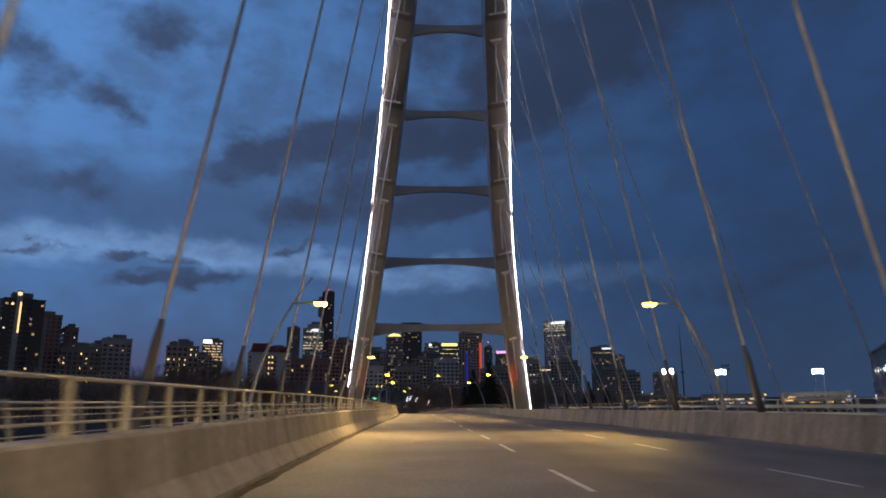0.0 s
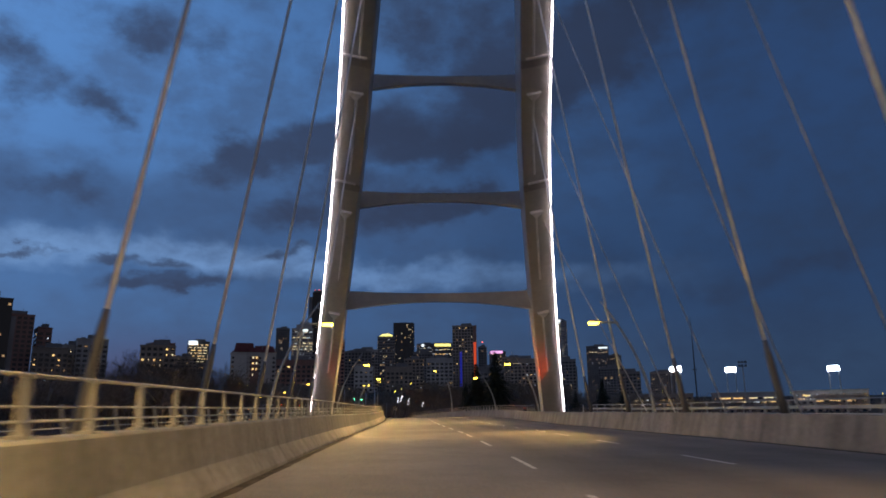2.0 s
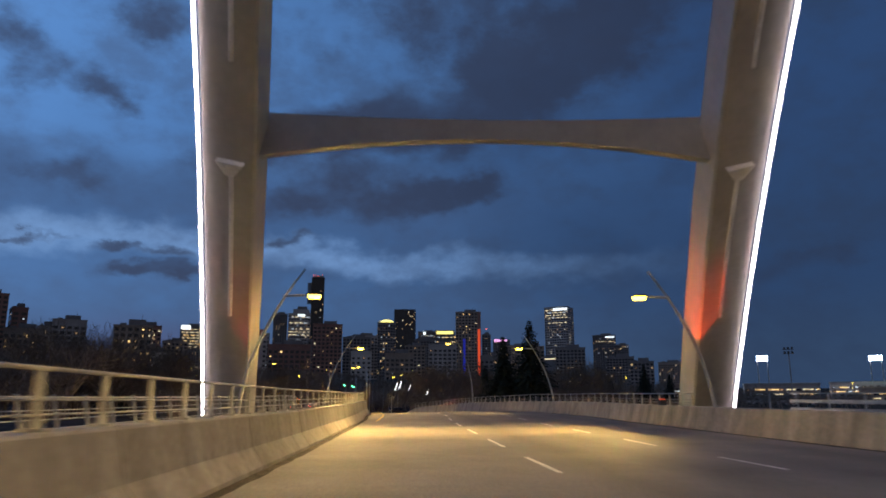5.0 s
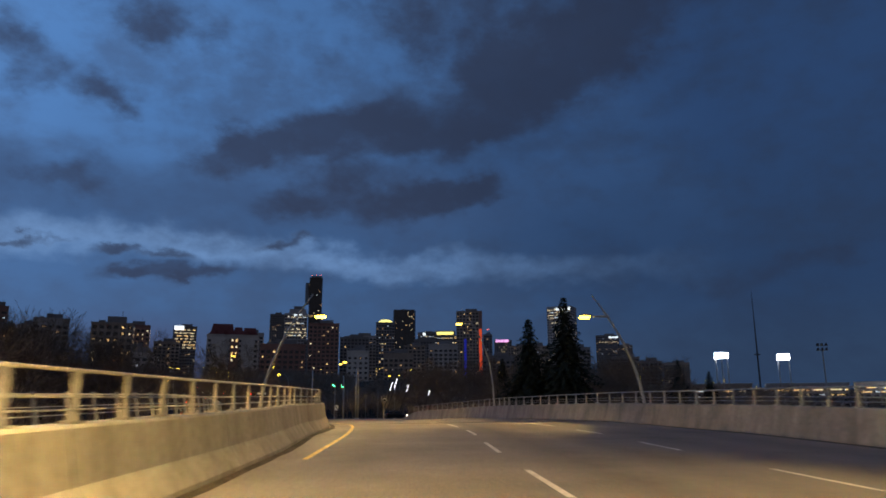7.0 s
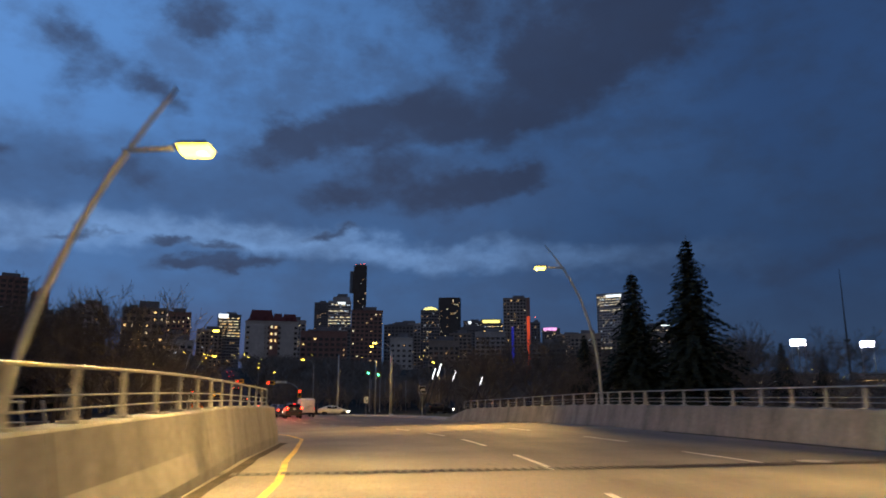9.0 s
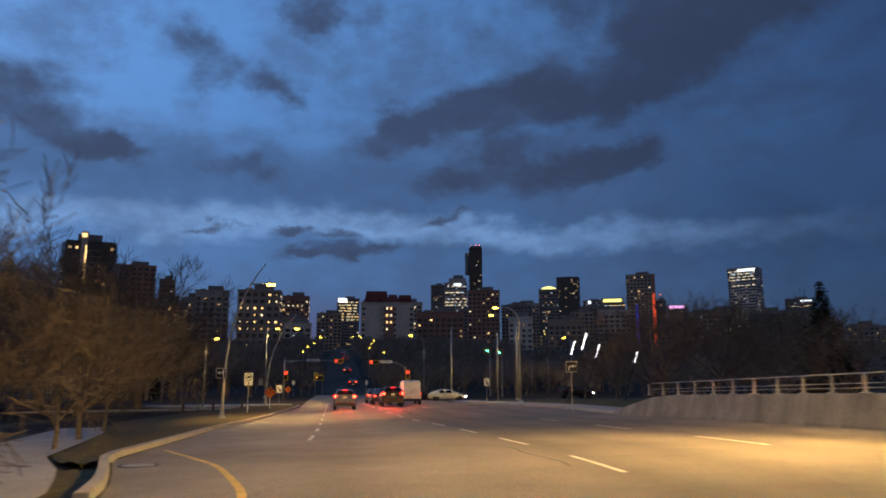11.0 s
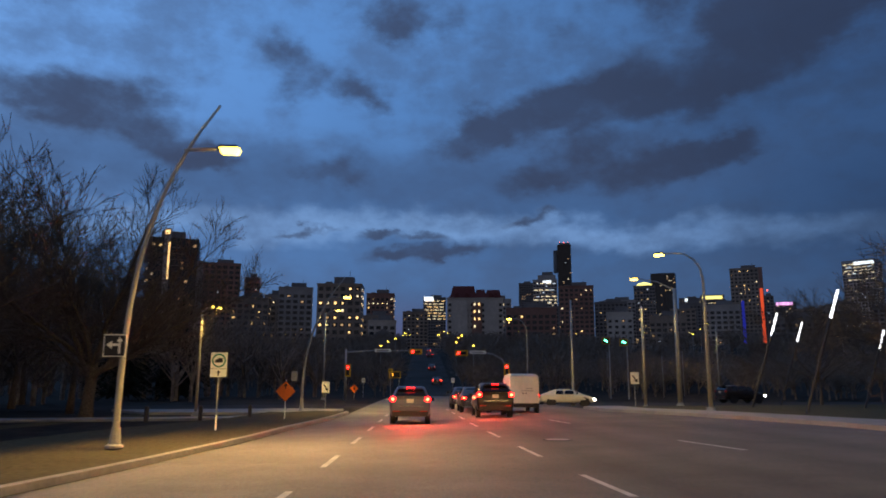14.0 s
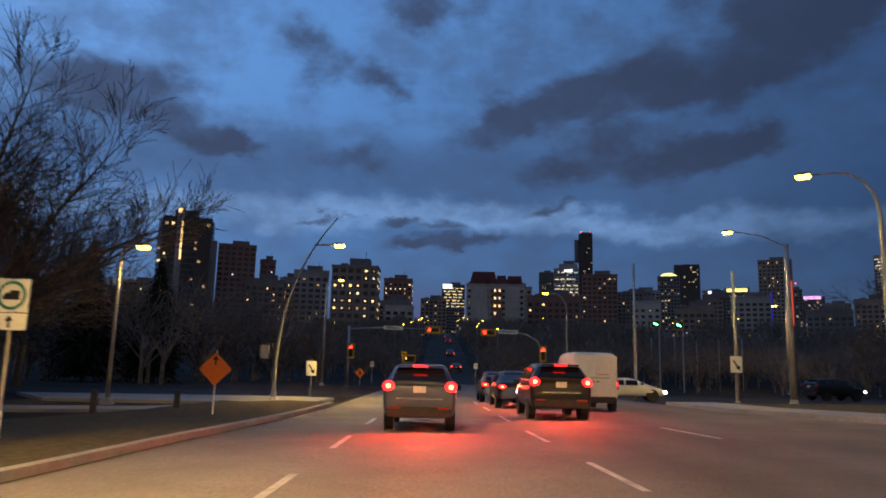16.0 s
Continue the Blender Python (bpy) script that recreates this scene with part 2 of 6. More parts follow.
dry_grass = material("dry_grass", (0.13, 0.11, 0.066), 0.95, vary=0.5, grain=7, stain=0.35, stain_scale=0.4, bump=0.8, tint=(0.05, 0.05, 0.025), spec=0.1)
earth = material("valley_ground", (0.036, 0.031, 0.025), 0.95, vary=0.5, grain=1.5, stain=0.4, stain_scale=0.05, bump=0.6, spec=0.1)
bark = material("bark", (0.13, 0.108, 0.088), 0.95, vary=0.3, grain=12, stain=0.2, bump=0.4, spec=0.1)
twig_far = material("far_twigs", (0.20, 0.17, 0.145), 0.95, vary=0.3, grain=2, stain=0.3, bump=0, spec=0.05)
needles = material("spruce_needles", (0.026, 0.033, 0.024), 0.9, vary=0.4, grain=9, stain=0.3, stain_scale=0.8, bump=0, spec=0.1)
led_white = glowing("led_line", (1.0, 0.86, 0.92), 12.0)
lamp_sodium = glowing("sodium_lens", (1.0, 0.66, 0.055), 13)
lamp_led = glowing("led_lens", (1.0, 0.68, 0.09), 8)
flood_lens = glowing("floodlight_lens", (0.92, 0.97, 1.0), 90)
win_warm = glowing("lit_window_warm", (1.0, 0.62, 0.24), 1.7)
win_pale = glowing("lit_window_pale", (1.0, 0.80, 0.48), 1.2)
win_cool = glowing("lit_window_cool", (0.80, 0.90, 1.0), 0.75)
win_dim = glowing("lit_window_dim", (1.0, 0.60, 0.28), 0.40)
neon_red = glowing("red_light_strip", (1.0, 0.10, 0.03), 0.65)
neon_blue = glowing("blue_light_strip", (0.06, 0.08, 1.0), 0.12)
crown_yellow = glowing("yellow_crown", (1.0, 0.85, 0.22), 1.6)
sign_white = glowing("white_sign_light", (0.85, 0.95, 1.0), 1.6)
sign_pink = glowing("pink_sign_light", (1.0, 0.45, 0.9), 1.3)
beacon_red = glowing("red_beacon", (1.0, 0.12, 0.08), 4)
glass_dark = material("dark_glazing", (0.018, 0.022, 0.03), 0.12, 0.0, vary=0.1, grain=0.5, stain=0.2, stain_scale=0.1, bump=0, spec=0.6)


# ---------------------------------------------------------------- mesh helpers
def finish(bm, name, mat, smooth_faces=False):
    me = bpy.data.meshes.new(name)
    bmesh.ops.recalc_face_normals(bm, faces=bm.faces)
    bm.to_mesh(me)
    bm.free()
    for one in mat if isinstance(mat, (list, tuple)) else (mat,):
        me.materials.append(one)
    if smooth_faces:
        me.polygons.foreach_set("use_smooth", [True] * len(me.polygons))
    return me


def part(name, bm, mat, parent=None, label="", smooth_faces=False, kind=""):
    ob = new(name, finish(bm, name, mat, smooth_faces))
    ob.parent = parent
    return tagged(ob, label=label, kind=kind)


def shared(name, me, parent, m, label=""):
    ob = new(name, me)
    ob.parent = parent
    ob.matrix_basis = m
    return tagged(ob, label=label)


def thing(name, label, category, m=None, group="", kind=""):
    ob = new(name)
    if m is not None:
        ob.matrix_basis = m
    return tagged(ob, label, category, group, kind)


def structure(name, bm, mat, label, category, smooth_faces=False):
    ob = new(name, finish(bm, name, mat, smooth_faces))
    return tagged(ob, label, category, kind="structure")


def box(bm, c, s, m=None, mat=0, taper=1.0):
    """A box about c of size s; taper narrows its top."""
    vs = []
    for dz in (-0.5, 0.5):
        k = taper if dz > 0 else 1.0
        for dx, dy in ((-0.5, -0.5), (0.5, -0.5), (0.5, 0.5), (-0.5, 0.5)):
            p = Vector((c[0] + dx * s[0] * k, c[1] + dy * s[1] * k, c[2] + dz * s[2]))
            vs.append(bm.verts.new(m @ p if m is not None else p))
    for f in ((3, 2, 1, 0), (4, 5, 6, 7), (0, 1, 5, 4), (1, 2, 6, 5), (2, 3, 7, 6), (3, 0, 4, 7)):
        bm.faces.new([vs[i] for i in f]).material_index = mat
    return vs


def tube(bm, pts, radii, sides=8, mat=0, caps=True):
    """A tube through the points."""
    pts = [Vector(p) for p in pts]
    if not isinstance(radii, (list, tuple)):
        radii = [radii] * len(pts)
    rings, side = [], None
    for i, p in enumerate(pts):
        d = (pts[min(i + 1, len(pts) - 1)] - pts[max(i - 1, 0)]).normalized()
        if side is None:
            side = d.orthogonal().normalized()
        side = (side - d * side.dot(d)).normalized()
        up = d.cross(side)
        rings.append([bm.verts.new(p + (side * math.cos(a) + up * math.sin(a)) * radii[i]) for a in (2 * math.pi * k / sides for k in range(sides))])
    for a, b in zip(rings, rings[1:]):
        for k in range(sides):
            bm.faces.new((a[k], a[(k + 1) % sides], b[(k + 1) % sides], b[k])).material_index = mat
    if caps:
        bm.faces.new(rings[0][::-1]).material_index = mat
        bm.faces.new(rings[-1]).material_index = mat


def sweep(bm, rings, closed=True, caps=True, mat=0):
    """Faces between rings of points."""
    rows = [[bm.verts.new(p) for p in ring] for ring in rings]
    n = len(rows[0])
    for a, b in zip(rows, rows[1:]):
        for k in range(n if closed else n - 1):
            bm.faces.new((a[k], a[(k + 1) % n], b[(k + 1) % n], b[k])).material_index = mat
    if closed and caps:
        bm.faces.new(rows[0][::-1]).material_index = mat
        bm.faces.new(rows[-1]).material_index = mat


# ---------------------------------------------------------------- line of the road
_y = np.linspace(-140, 560, 1401)
_kx = ((-140, 2.6), (0, 0), (60, -1.11), (100, -1.75), (115.5, -2.05), (121, -2.48), (126.5, -3.17), (138, -5.55), (149.6, -8.56), (160.8, -12.28), (173.7, -16.9), (240, -40.5), (560, -154.5))
_kz = ((-140, -3.5), (0, 0.1), (27, 0.75), (54, 1.26), (84.6, 1.71), (103, 2.08), (115.5, 2.39), (126.5, 2.55), (138, 2.5), (149.6, 2.41), (160.8, 2.2), (173.7, 1.93), (185, 1.9), (262, 1.9), (300, 4.1), (350, 9.1), (430, 16.9), (560, 25.0))


def smoothed(values, wide):
    k = np.hanning(wide)
    k /= k.sum()
    return np.convolve(np.pad(values, wide // 2, mode="reflect", reflect_type="odd"), k, mode="valid")[: len(values)]


_x = smoothed(np.interp(_y, *zip(*_kx)), 25)
_z = smoothed(np.interp(_y, *zip(*_kz)), 21)


def road_z(y):
    return float(np.interp(y, _y, _z))


def on_road(y, lat, up=0.0):
    """A point beside the road's line: metres to the right of it and above it. The curve is banked a little."""
    x = float(np.interp(y, _y, _x))
    s = (float(np.interp(y + 1, _y, _x)) - float(np.interp(y - 1, _y, _x))) / 2
    n = math.hypot(1, s)
    bank = float(np.interp(y, (119, 145, 196, 226), (0.0, 0.022, 0.022, 0.0)))
    return Vector((x + lat / n, y - s * lat / n, road_z(y) + up + bank * lat))


def strip(name, y0, y1, left, right, up, mat, label, category, step=2.0, across=6):
    """A sheet along the road between two distances from its line."""
    bm = bmesh.new()
    n = max(2, int((y1 - y0) / step) + 1)
    rings = []
    for y in np.linspace(y0, y1, n):
        a, b = left(y) if callable(left) else left, right(y) if callable(right) else right
        rings.append([on_road(y, a + (b - a) * k / across, up) for k in range(across + 1)])
    sweep(bm, rings, closed=False)
    ob = structure(name, bm, mat, label, category)
    lats = []
    for y in np.linspace(y0, y1, n):
        a, b = left(y) if callable(left) else left, right(y) if callable(right) else right
        lats += [a + (b - a) * k / across for k in range(across + 1)]
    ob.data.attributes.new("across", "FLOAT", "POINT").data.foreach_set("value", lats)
    return ob


# ---------------------------------------------------------------- ground
def ground_z(x, y):
    """Valley floor under the bridge, flats north of it, then the bank up to downtown."""
    z = float(np.interp(y, (-400, 60, 96, 128, 262, 300, 350, 430, 560, 900, 4000), (-9.5, -9.5, -7.0, 1.68, 1.70, 3.8, 8.7, 16.4, 24, 31, 50)))
    if y > 262:
        z += min(1.0, (y - 262) / 150) * 2.5 * (noise.noise((x * 0.012, y * 0.012, 3.0))) * min(1.0, abs(x + 0.354 * y - 44) / 60)
    if x > 60 and y > 130:
        k = min(1.0, (x - 60) / 80)
        z = z * (1 - k) + k * float(np.interp(y, (130, 560, 1000, 4000), (1.5, 8.0, 34, 55)))
    return z


bm = bmesh.new()
gx = sorted(set(list(np.linspace(-2400, -260, 16)) + list(np.linspace(-240, 260, 51)) + list(np.linspace(300, 2400, 16))))
gy = sorted(set(list(np.linspace(-400, 40, 12)) + [60, 96, 112, 128, 140, 160, 180, 200, 220, 240, 262] + [270, 280, 290, 300, 312, 325, 337, 350, 370, 390, 410, 430] + list(np.linspace(470, 900, 10)) + list(np.linspace(1100, 4000, 10))))
sweep(bm, [[Vector((x, y, ground_z(x, y))) for x in gx] for y in gy], closed=False)
structure("ground", bm, earth, "dark dry valley ground and bank below downtown", "ground", True)

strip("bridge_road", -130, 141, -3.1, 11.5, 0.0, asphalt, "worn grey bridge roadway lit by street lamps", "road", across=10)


def left_edge(y):
    return float(np.interp(y, (141, 146, 152, 166, 172, 178, 182, 187, 190, 195, 200, 262), (-3.0, -3.6, -5.6, -6.15, -6.0, -5.5, -5.15, -5.0, -4.75, -4.4, -4.25, -4.4)))


def right_edge(y):
    return float(np.interp(y, (141, 168, 178, 184, 190, 194, 199, 206, 262), (12.6, 12.8, 13.6, 13.6, 12.5, 11.6, 10.2, 10.4, 11.2)))


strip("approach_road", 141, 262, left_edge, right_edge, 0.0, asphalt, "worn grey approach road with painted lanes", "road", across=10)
strip("hill_road", 262, 556, -3.6, 5.6, 0.06, street_asphalt, "street climbing the hill into downtown", "road", across=4)

# cross street, over which the approach road runs
bm = bmesh.new()
cross = [(-150, 150, 5.5), (-60, 199, 5.8), (-39, 214.5, 6.4), (-4, 238.6, 7.0), (30, 262, 7.0), (150, 330, 6.5)]
rings = []
for i, (x, y, w) in enumerate(cross):
    p, q = cross[max(0, i - 1)], cross[min(len(cross) - 1, i + 1)]
    n = Vector((-(q[1] - p[1]), q[0] - p[0], 0)).normalized() * w
    rings.append([Vector((x, y, float(np.interp(x, (-60, -30, 0), (1.74, 1.80, 1.865))))) + n * k for k in (-1, 0, 1)])
sweep(bm, rings, closed=False)
structure("cross_street", bm, street_asphalt, "dark asphalt cross street at the traffic lights", "road")

# lane paint
bm = bmesh.new()


def paint(y0, y1, lat0, lat1=None, w=0.11, up=0.006, bm=None, n=6):
    lat1 = lat0 if lat1 is None else lat1
    ys = np.linspace(y0, y1, n)
    sweep(bm, [[on_road(y, lat0 + (lat1 - lat0) * i / (n - 1) - w / 2, up), on_road(y, lat0 + (lat1 - lat0) * i / (n - 1) + w / 2, up)] for i, y in enumerate(ys)], closed=False)


def lane_one(y):
    return float(np.interp(y, (40, 66, 100, 110, 116, 126, 132, 140, 156, 172, 190, 208), (2.5, 2.75, 2.2, 2.2, 2.4, 2.85, 3.3, 3.6, 3.1, 2.7, 2.0, 1.6)))


for y in (-6.5, 2.4, 11.0, 19.7, 26.4, 34.2, 42.2, 51.0, 58.9, 64.6, 72.4, 79.5, 86.4, 93.3, 100.2, 107.5, 114.8, 121.6, 128.1, 135.0):
    paint(y, y + 3.5, lane_one(y), lane_one(y + 3.5), bm=bm)
    paint(y + 0.4, y + 3.4, lane_one(y) + 4.2, bm=bm)
for y in (141.2, 147.0, 152.6, 158.2, 163.9, 170.0, 175.9, 181.7, 187.4, 193.2, 199.0, 204.8):
    paint(y, y + 2.6, lane_one(y), lane_one(y + 2.6), bm=bm)
    if y > 155:
        paint(y - 1.2, y + 1.3, -1.9, bm=bm, w=0.12)


def lane_two(y):
    return float(np.interp(y, (141, 163, 168.4, 176.5, 179.3, 189, 191, 206), (7.6, 7.7, 8.0, 7.2, 6.8, 5.7, 5.5, 5.0)))


for y in (143.5, 150.5, 157.5, 164.9, 176.4, 188.2, 198.5):
    paint(y, y + 3.0, lane_two(y), lane_two(y + 3.0), bm=bm)
structure("lane_markings", bm, white_line, "worn white dashed lane markings", "road marking")
bm = bmesh.new()
def edge_line(y):
    return float(np.interp(y, (106, 118, 127, 131, 134, 138, 141.5, 146, 150, 155), (-1.87, -1.76, -1.58, -1.68, -1.6, -1.53, -1.36, -1.85, -3.1, -5.3)))


sweep(bm, [[on_road(y, edge_line(y) - 0.06, 0.006), on_road(y, edge_line(y) + 0.06, 0.006)] for y in np.arange(106, 155.1, 0.75)], closed=False)
structure("edge_marking", bm, yellow_line, "yellow edge line curving with the barrier", "road marking")

# finger joints, covers and patches in the road
joint_steel = material("joint_steel", (0.05, 0.045, 0.04), 0.55, 0.5, vary=0.3, grain=30, stain=0.3, bump=0.2)
cover_iron = material("worn_iron", (0.24, 0.23, 0.21), 0.45, 0.5, vary=0.3, grain=40, stain=0.2, bump=0.4)
joint_rubber = material("joint_rubber", (0.03, 0.03, 0.03), 0.8, vary=0.3, grain=20, bump=0.3)
for y in (128.3,):
    root = thing("finger_joint", "dark steel finger joint across the deck", "expansion joint", kind="structure")
    bm = bmesh.new()
    sweep(bm, [[on_road(y - 0.22, l, 0.005), on_road(y + 0.22, l, 0.005)] for l in np.linspace(-2.8, 11.4, 8)], closed=False)
    part("joint_plate", bm, joint_rubber, root)
    for side in (-1, 1):
        bm = bmesh.new()
        for l in np.arange(-2.75, 11.35, 0.16):
            sweep(bm, [[on_road(y + side * 0.25, l + e, u), on_road(y + side * (-0.02 if side > 0 else -0.02), l + e, u)] for e, u in ((0, 0.007), (0, 0.016), (0.085, 0.016), (0.085, 0.007))], closed=False)
        part("finger_plate", bm, joint_steel, root)
for y, l, r in ((128.3 + 0.3, 8.3, 0.34), (180.35, 3.77, 0.34), (150.5, -4.6, 0.3)):
    p = on_road(y, l, 0.004)
    root = thing("manhole_cover", "round dark iron cover set in the road", "manhole cover", pose(*p))
    bm = bmesh.new()
    tube(bm, [(0, 0, 0), (0, 0, 0.012)], [r, r - 0.01], 20)
    part("cover", bm, cover_iron, root)
    bm = bmesh.new()
    tube(bm, [(0, 0, 0), (0, 0, 0.007)], [r + 0.06, r + 0.06], 20)
    part("rim", bm, joint_rubber, root)
rnd = random.Random(31)
# sealed cracks winding along the lanes
bm = bmesh.new()
for k in range(5):
    along = rnd.random() < 0.55
    y, l = rnd.uniform(142, 195), rnd.uniform(-1.8, 10.0 if along else 7.2)
    pts = []
    for i in range(7):
        pts.append((y, l))
        y += (0.7 if along else rnd.uniform(-0.15, 0.15)) * 1.0
        l += rnd.uniform(-0.12, 0.12) if along else 0.45
        l = max(-2.6, min(10.9, l))
    w = 0.022
    sweep(bm, [[on_road(p, q - (w if along else 0), 0.0045) if along else on_road(p - w, q, 0.0045), on_road(p, q + w, 0.0045) if along else on_road(p + w, q, 0.0045)] for p, q in pts], closed=False)
structure("crack_seal", bm, joint_rubber, "thin dark sealed cracks in the asphalt", "road surface")

# bridge deck below the road and walkway beside it
bm = bmesh.new()
rings = []
for y in np.linspace(-130, 139, 120):
    rings.append([on_road(y, a, b) for a, b in ((-8.4, 0.06), (-3.3, 0.06), (-3.25, -0.03), (11.7, -0.03), (11.75, 0.02), (13.0, 0.02), (12.7, -0.7), (8.5, -1.9), (-5, -1.9), (-8.2, -0.7))])
sweep(bm, rings)
structure("bridge_deck", bm, walk_concrete, "concrete bridge deck with a walkway", "bridge deck")


# ---------------------------------------------------------------- barriers and railings
def west_shift(y):
    """The west barrier keeps straight a little longer than the road's line."""
    return float(np.interp(y, (108, 115, 121, 127, 132, 136, 139.5, 142), (0.0, -0.25, 0.08, 0.12, 0.2, 0.42, 0.65, 0.7)))


def west_rise(y):
    """The parapet's edge of the deck stands level while the road banks."""
    return float(np.interp(y, (118, 126, 132, 142), (0.0, 0.07, 0.13, 0.15)))


def west_toe(y):
    """The sloped toe dies out towards the parapet's end."""
    return float(np.interp(y, (118, 130), (0.0, 0.16)))


def barrier(name, y0, y1, base, top, width, height, label):
    root = thing(name, label, "barrier", kind="structure")
    n = round((y1 - y0) / 6.0)
    for i in range(n):
        a, b = y0 + (y1 - y0) * i / n + 0.012, y0 + (y1 - y0) * (i + 1) / n - 0.012
        s = math.copysign(1, base)
        toe = base - s * (0.20 if base < 0 else 0.04)
        prof = ((toe, -0.05), (toe + s * 0.01, 0.08), (base + s * (0.03 if base < 0 else 0.06), 0.40), (top, height - 0.03), (top + s * 0.03, height), (top + s * width, height), (top + s * (width + 0.06), -0.05))
        bm = bmesh.new()
        sweep(bm, [[on_road(y, l + (west_shift(y) - west_toe(y) * (l > base) if base < 0 else 0), u + (west_rise(y) if base < 0 and u > 0 else 0)) for l, u in prof] for y in np.linspace(a, b, 4)])
        part("barrier_panel", bm, concrete if base < 0 else concrete_east, root)
    return root


barrier("barrier_west", -45, 139.8, -2.85, -2.98, 0.42, 0.96, "stained concrete bridge barrier with joints")
barrier("barrier_east", -45, 141.5, 11.45, 11.62, 0.40, 0.92, "stained concrete bridge barrier with joints")
bm = bmesh.new()


def east_curve(y):
    return float(np.interp(y, (141.5, 152, 162, 171), (11.45, 12.4, 12.75, 12.7)))


root = thing("barrier_approach", "pale concrete barrier along the curve", "barrier", kind="structure")
for i in range(5):
    a, b = 141.5 + i * 5.9 + 0.012, 141.5 + (i + 1) * 5.9 - 0.012
    bm = bmesh.new()
    rings = []
    for y in np.linspace(a, b, 4):
        o = east_curve(y)
        h = 0.92 * min(1.0, 0.25 + (171.0 - y) / 6) if y > 166 else 0.92
        rings.append([on_road(y, l, u) for l, u in ((o - 0.04, -0.05), (o - 0.03, min(0.08, h * 0.3)), (o + 0.06, min(0.40, h * 0.6)), (o + 0.17, h - 0.03), (o + 0.20, h), (o + 0.57, h), (o + 0.63, -0.05))])
    sweep(bm, rings)
    part("barrier_panel", bm, concrete_east, root)

# grit and dirt gathered in the gutters
rnd = random.Random(12)
for name, ys, lat, way in (("gutter_grit_west", np.arange(-10, 139, 0.8), lambda y: -2.66 + west_shift(y), 1), ("gutter_grit_east", np.arange(40, 141, 1.0), lambda y: 11.42, -1)):
    bm = bmesh.new()
    sweep(bm, [[on_road(y, lat(y) - way * 0.02, 0.02), on_road(y, lat(y) + way * 0.12, 0.012), on_road(y, lat(y) + way * (0.17 + rnd.uniform(-0.03, 0.04)), 0.003)] for y in ys], closed=False)
    structure(name, bm, grit, "dark grit and dirt gathered along the barrier", "road dirt")

# one railing post, copied along the barriers: a tapered plate with a foot
bm = bmesh.new()
box(bm, (0, 0, 0.015), (0.18, 0.26, 0.03))
box(bm, (0, 0, 0.07), (0.065, 0.16, 0.09), taper=0.85)
box(bm, (0, 0, 0.30), (0.048, 0.125, 0.44), taper=0.72)
box(bm, (0.0, 0, 0.512), (0.06, 0.09, 0.03))
post_mesh = finish(bm, "post", rail_paint)


def railing(name, y0, y1, lat, base, label):
    root = thing(name, label, "railing", kind="structure")
    ys = np.arange(y0, y1, 1.35)
    for y in ys:
        l = lat(y) if callable(lat) else lat
        up0 = base + (west_rise(y) if l < 0 else 0)
        p, q = on_road(y, l, up0), on_road(y + 0.5, l, up0)
        yaw = math.degrees(math.atan2(-(q.x - p.x), q.y - p.y))
        shared("post", post_mesh, root, pose(p.x, p.y, p.z, 0, 0, yaw))
    for up, r in ((0.53, 0.021), (0.265, 0.011), (0.14, 0.011)):
        bm = bmesh.new()
        tube(bm, [on_road(y, lat(y) if callable(lat) else lat, base + up + (west_rise(y) if name == "railing_west" else 0)) for y in np.arange(y0 - 0.3, ys[-1] + 0.4, 1.35)], r, 8)
        part("top_rail" if up > 0.5 else "rail", bm, rail_paint, root, smooth_faces=True)
    return root


railing("railing_west", -2.68, 139.7, lambda y: -3.18 + west_shift(y), 0.96, "painted metal railing on the concrete barrier")
railing("railing_east", 97.5, 142.2, 11.82, 0.92, "painted metal railing on the concrete barrier")
railing("railing_curve", 142.0, 168.5, lambda y: east_curve(y) + 0.38, 0.92, "painted metal railing round the curve")

# outer walkway railing with raked posts
bm = bmesh.new()
box(bm, (0, 0, 0.65), (0.10, 0.035, 1.36))
rake = finish(bm, "raked_post", galv)
root = thing("walkway_railing", "grey metal walkway railing with raked posts", "railing", kind="structure")
for y in np.arange(-12, 138, 1.6):
    p = on_road(y, -8.0, 0.05)
    shared("post", rake, root, pose(p.x, p.y, p.z, 14, -6, 1))
for up in (0.2, 0.4, 0.6, 0.8, 1.0, 1.28):
    bm = bmesh.new()
    tube(bm, [on_road(y, -8.0 - up * 0.1, up) for y in np.arange(-12, 138, 3)], 0.028 if up > 1.2 else 0.014, 6)
    part("top_rail" if up > 1.2 else "rail", bm, galv, root, smooth_faces=True)


# ---------------------------------------------------------------- arch
def bridge(u, v, z):
    """A point in the arch's own frame: metres off its axis, along it and up."""
    return Vector((2.49 + u - 0.018 * v, v, z))


def arch_z(v):
    return 48.0 - 45.1 * (v / 102.0) ** 2


def arch_half(z, side=-1):
    """Half width between the ribs, which splay a little more towards their feet."""
    return 8.98 + (11.0 - z) * 0.214 + (1.2 if side > 0 else 0.45) * max(0.0, (22.0 - z) / 19.5) ** 1.2


def rib_frame(side, v):
    z = arch_z(v)
    c = Vector((side * arch_half(z, side), v, z))
    z2 = arch_z(v + 0.5)
    t = (Vector((side * arch_half(z2, side), v + 0.5, z2)) - c).normalized()
    lat = Vector((side, 0, 0.214)).normalized()
    lat = (lat - t * lat.dot(t)).normalized()
    nor = t.cross(lat)
    if nor.z < 0:
        nor = -nor
    return c, t, lat, nor


def rib_point(side, v, a, b):
    """a metres outward across the rib, b metres up from its underside."""
    c, t, lat, nor = rib_frame(side, v)
    p = c + lat * a + nor * b
    return bridge(p.x, p.y, p.z)


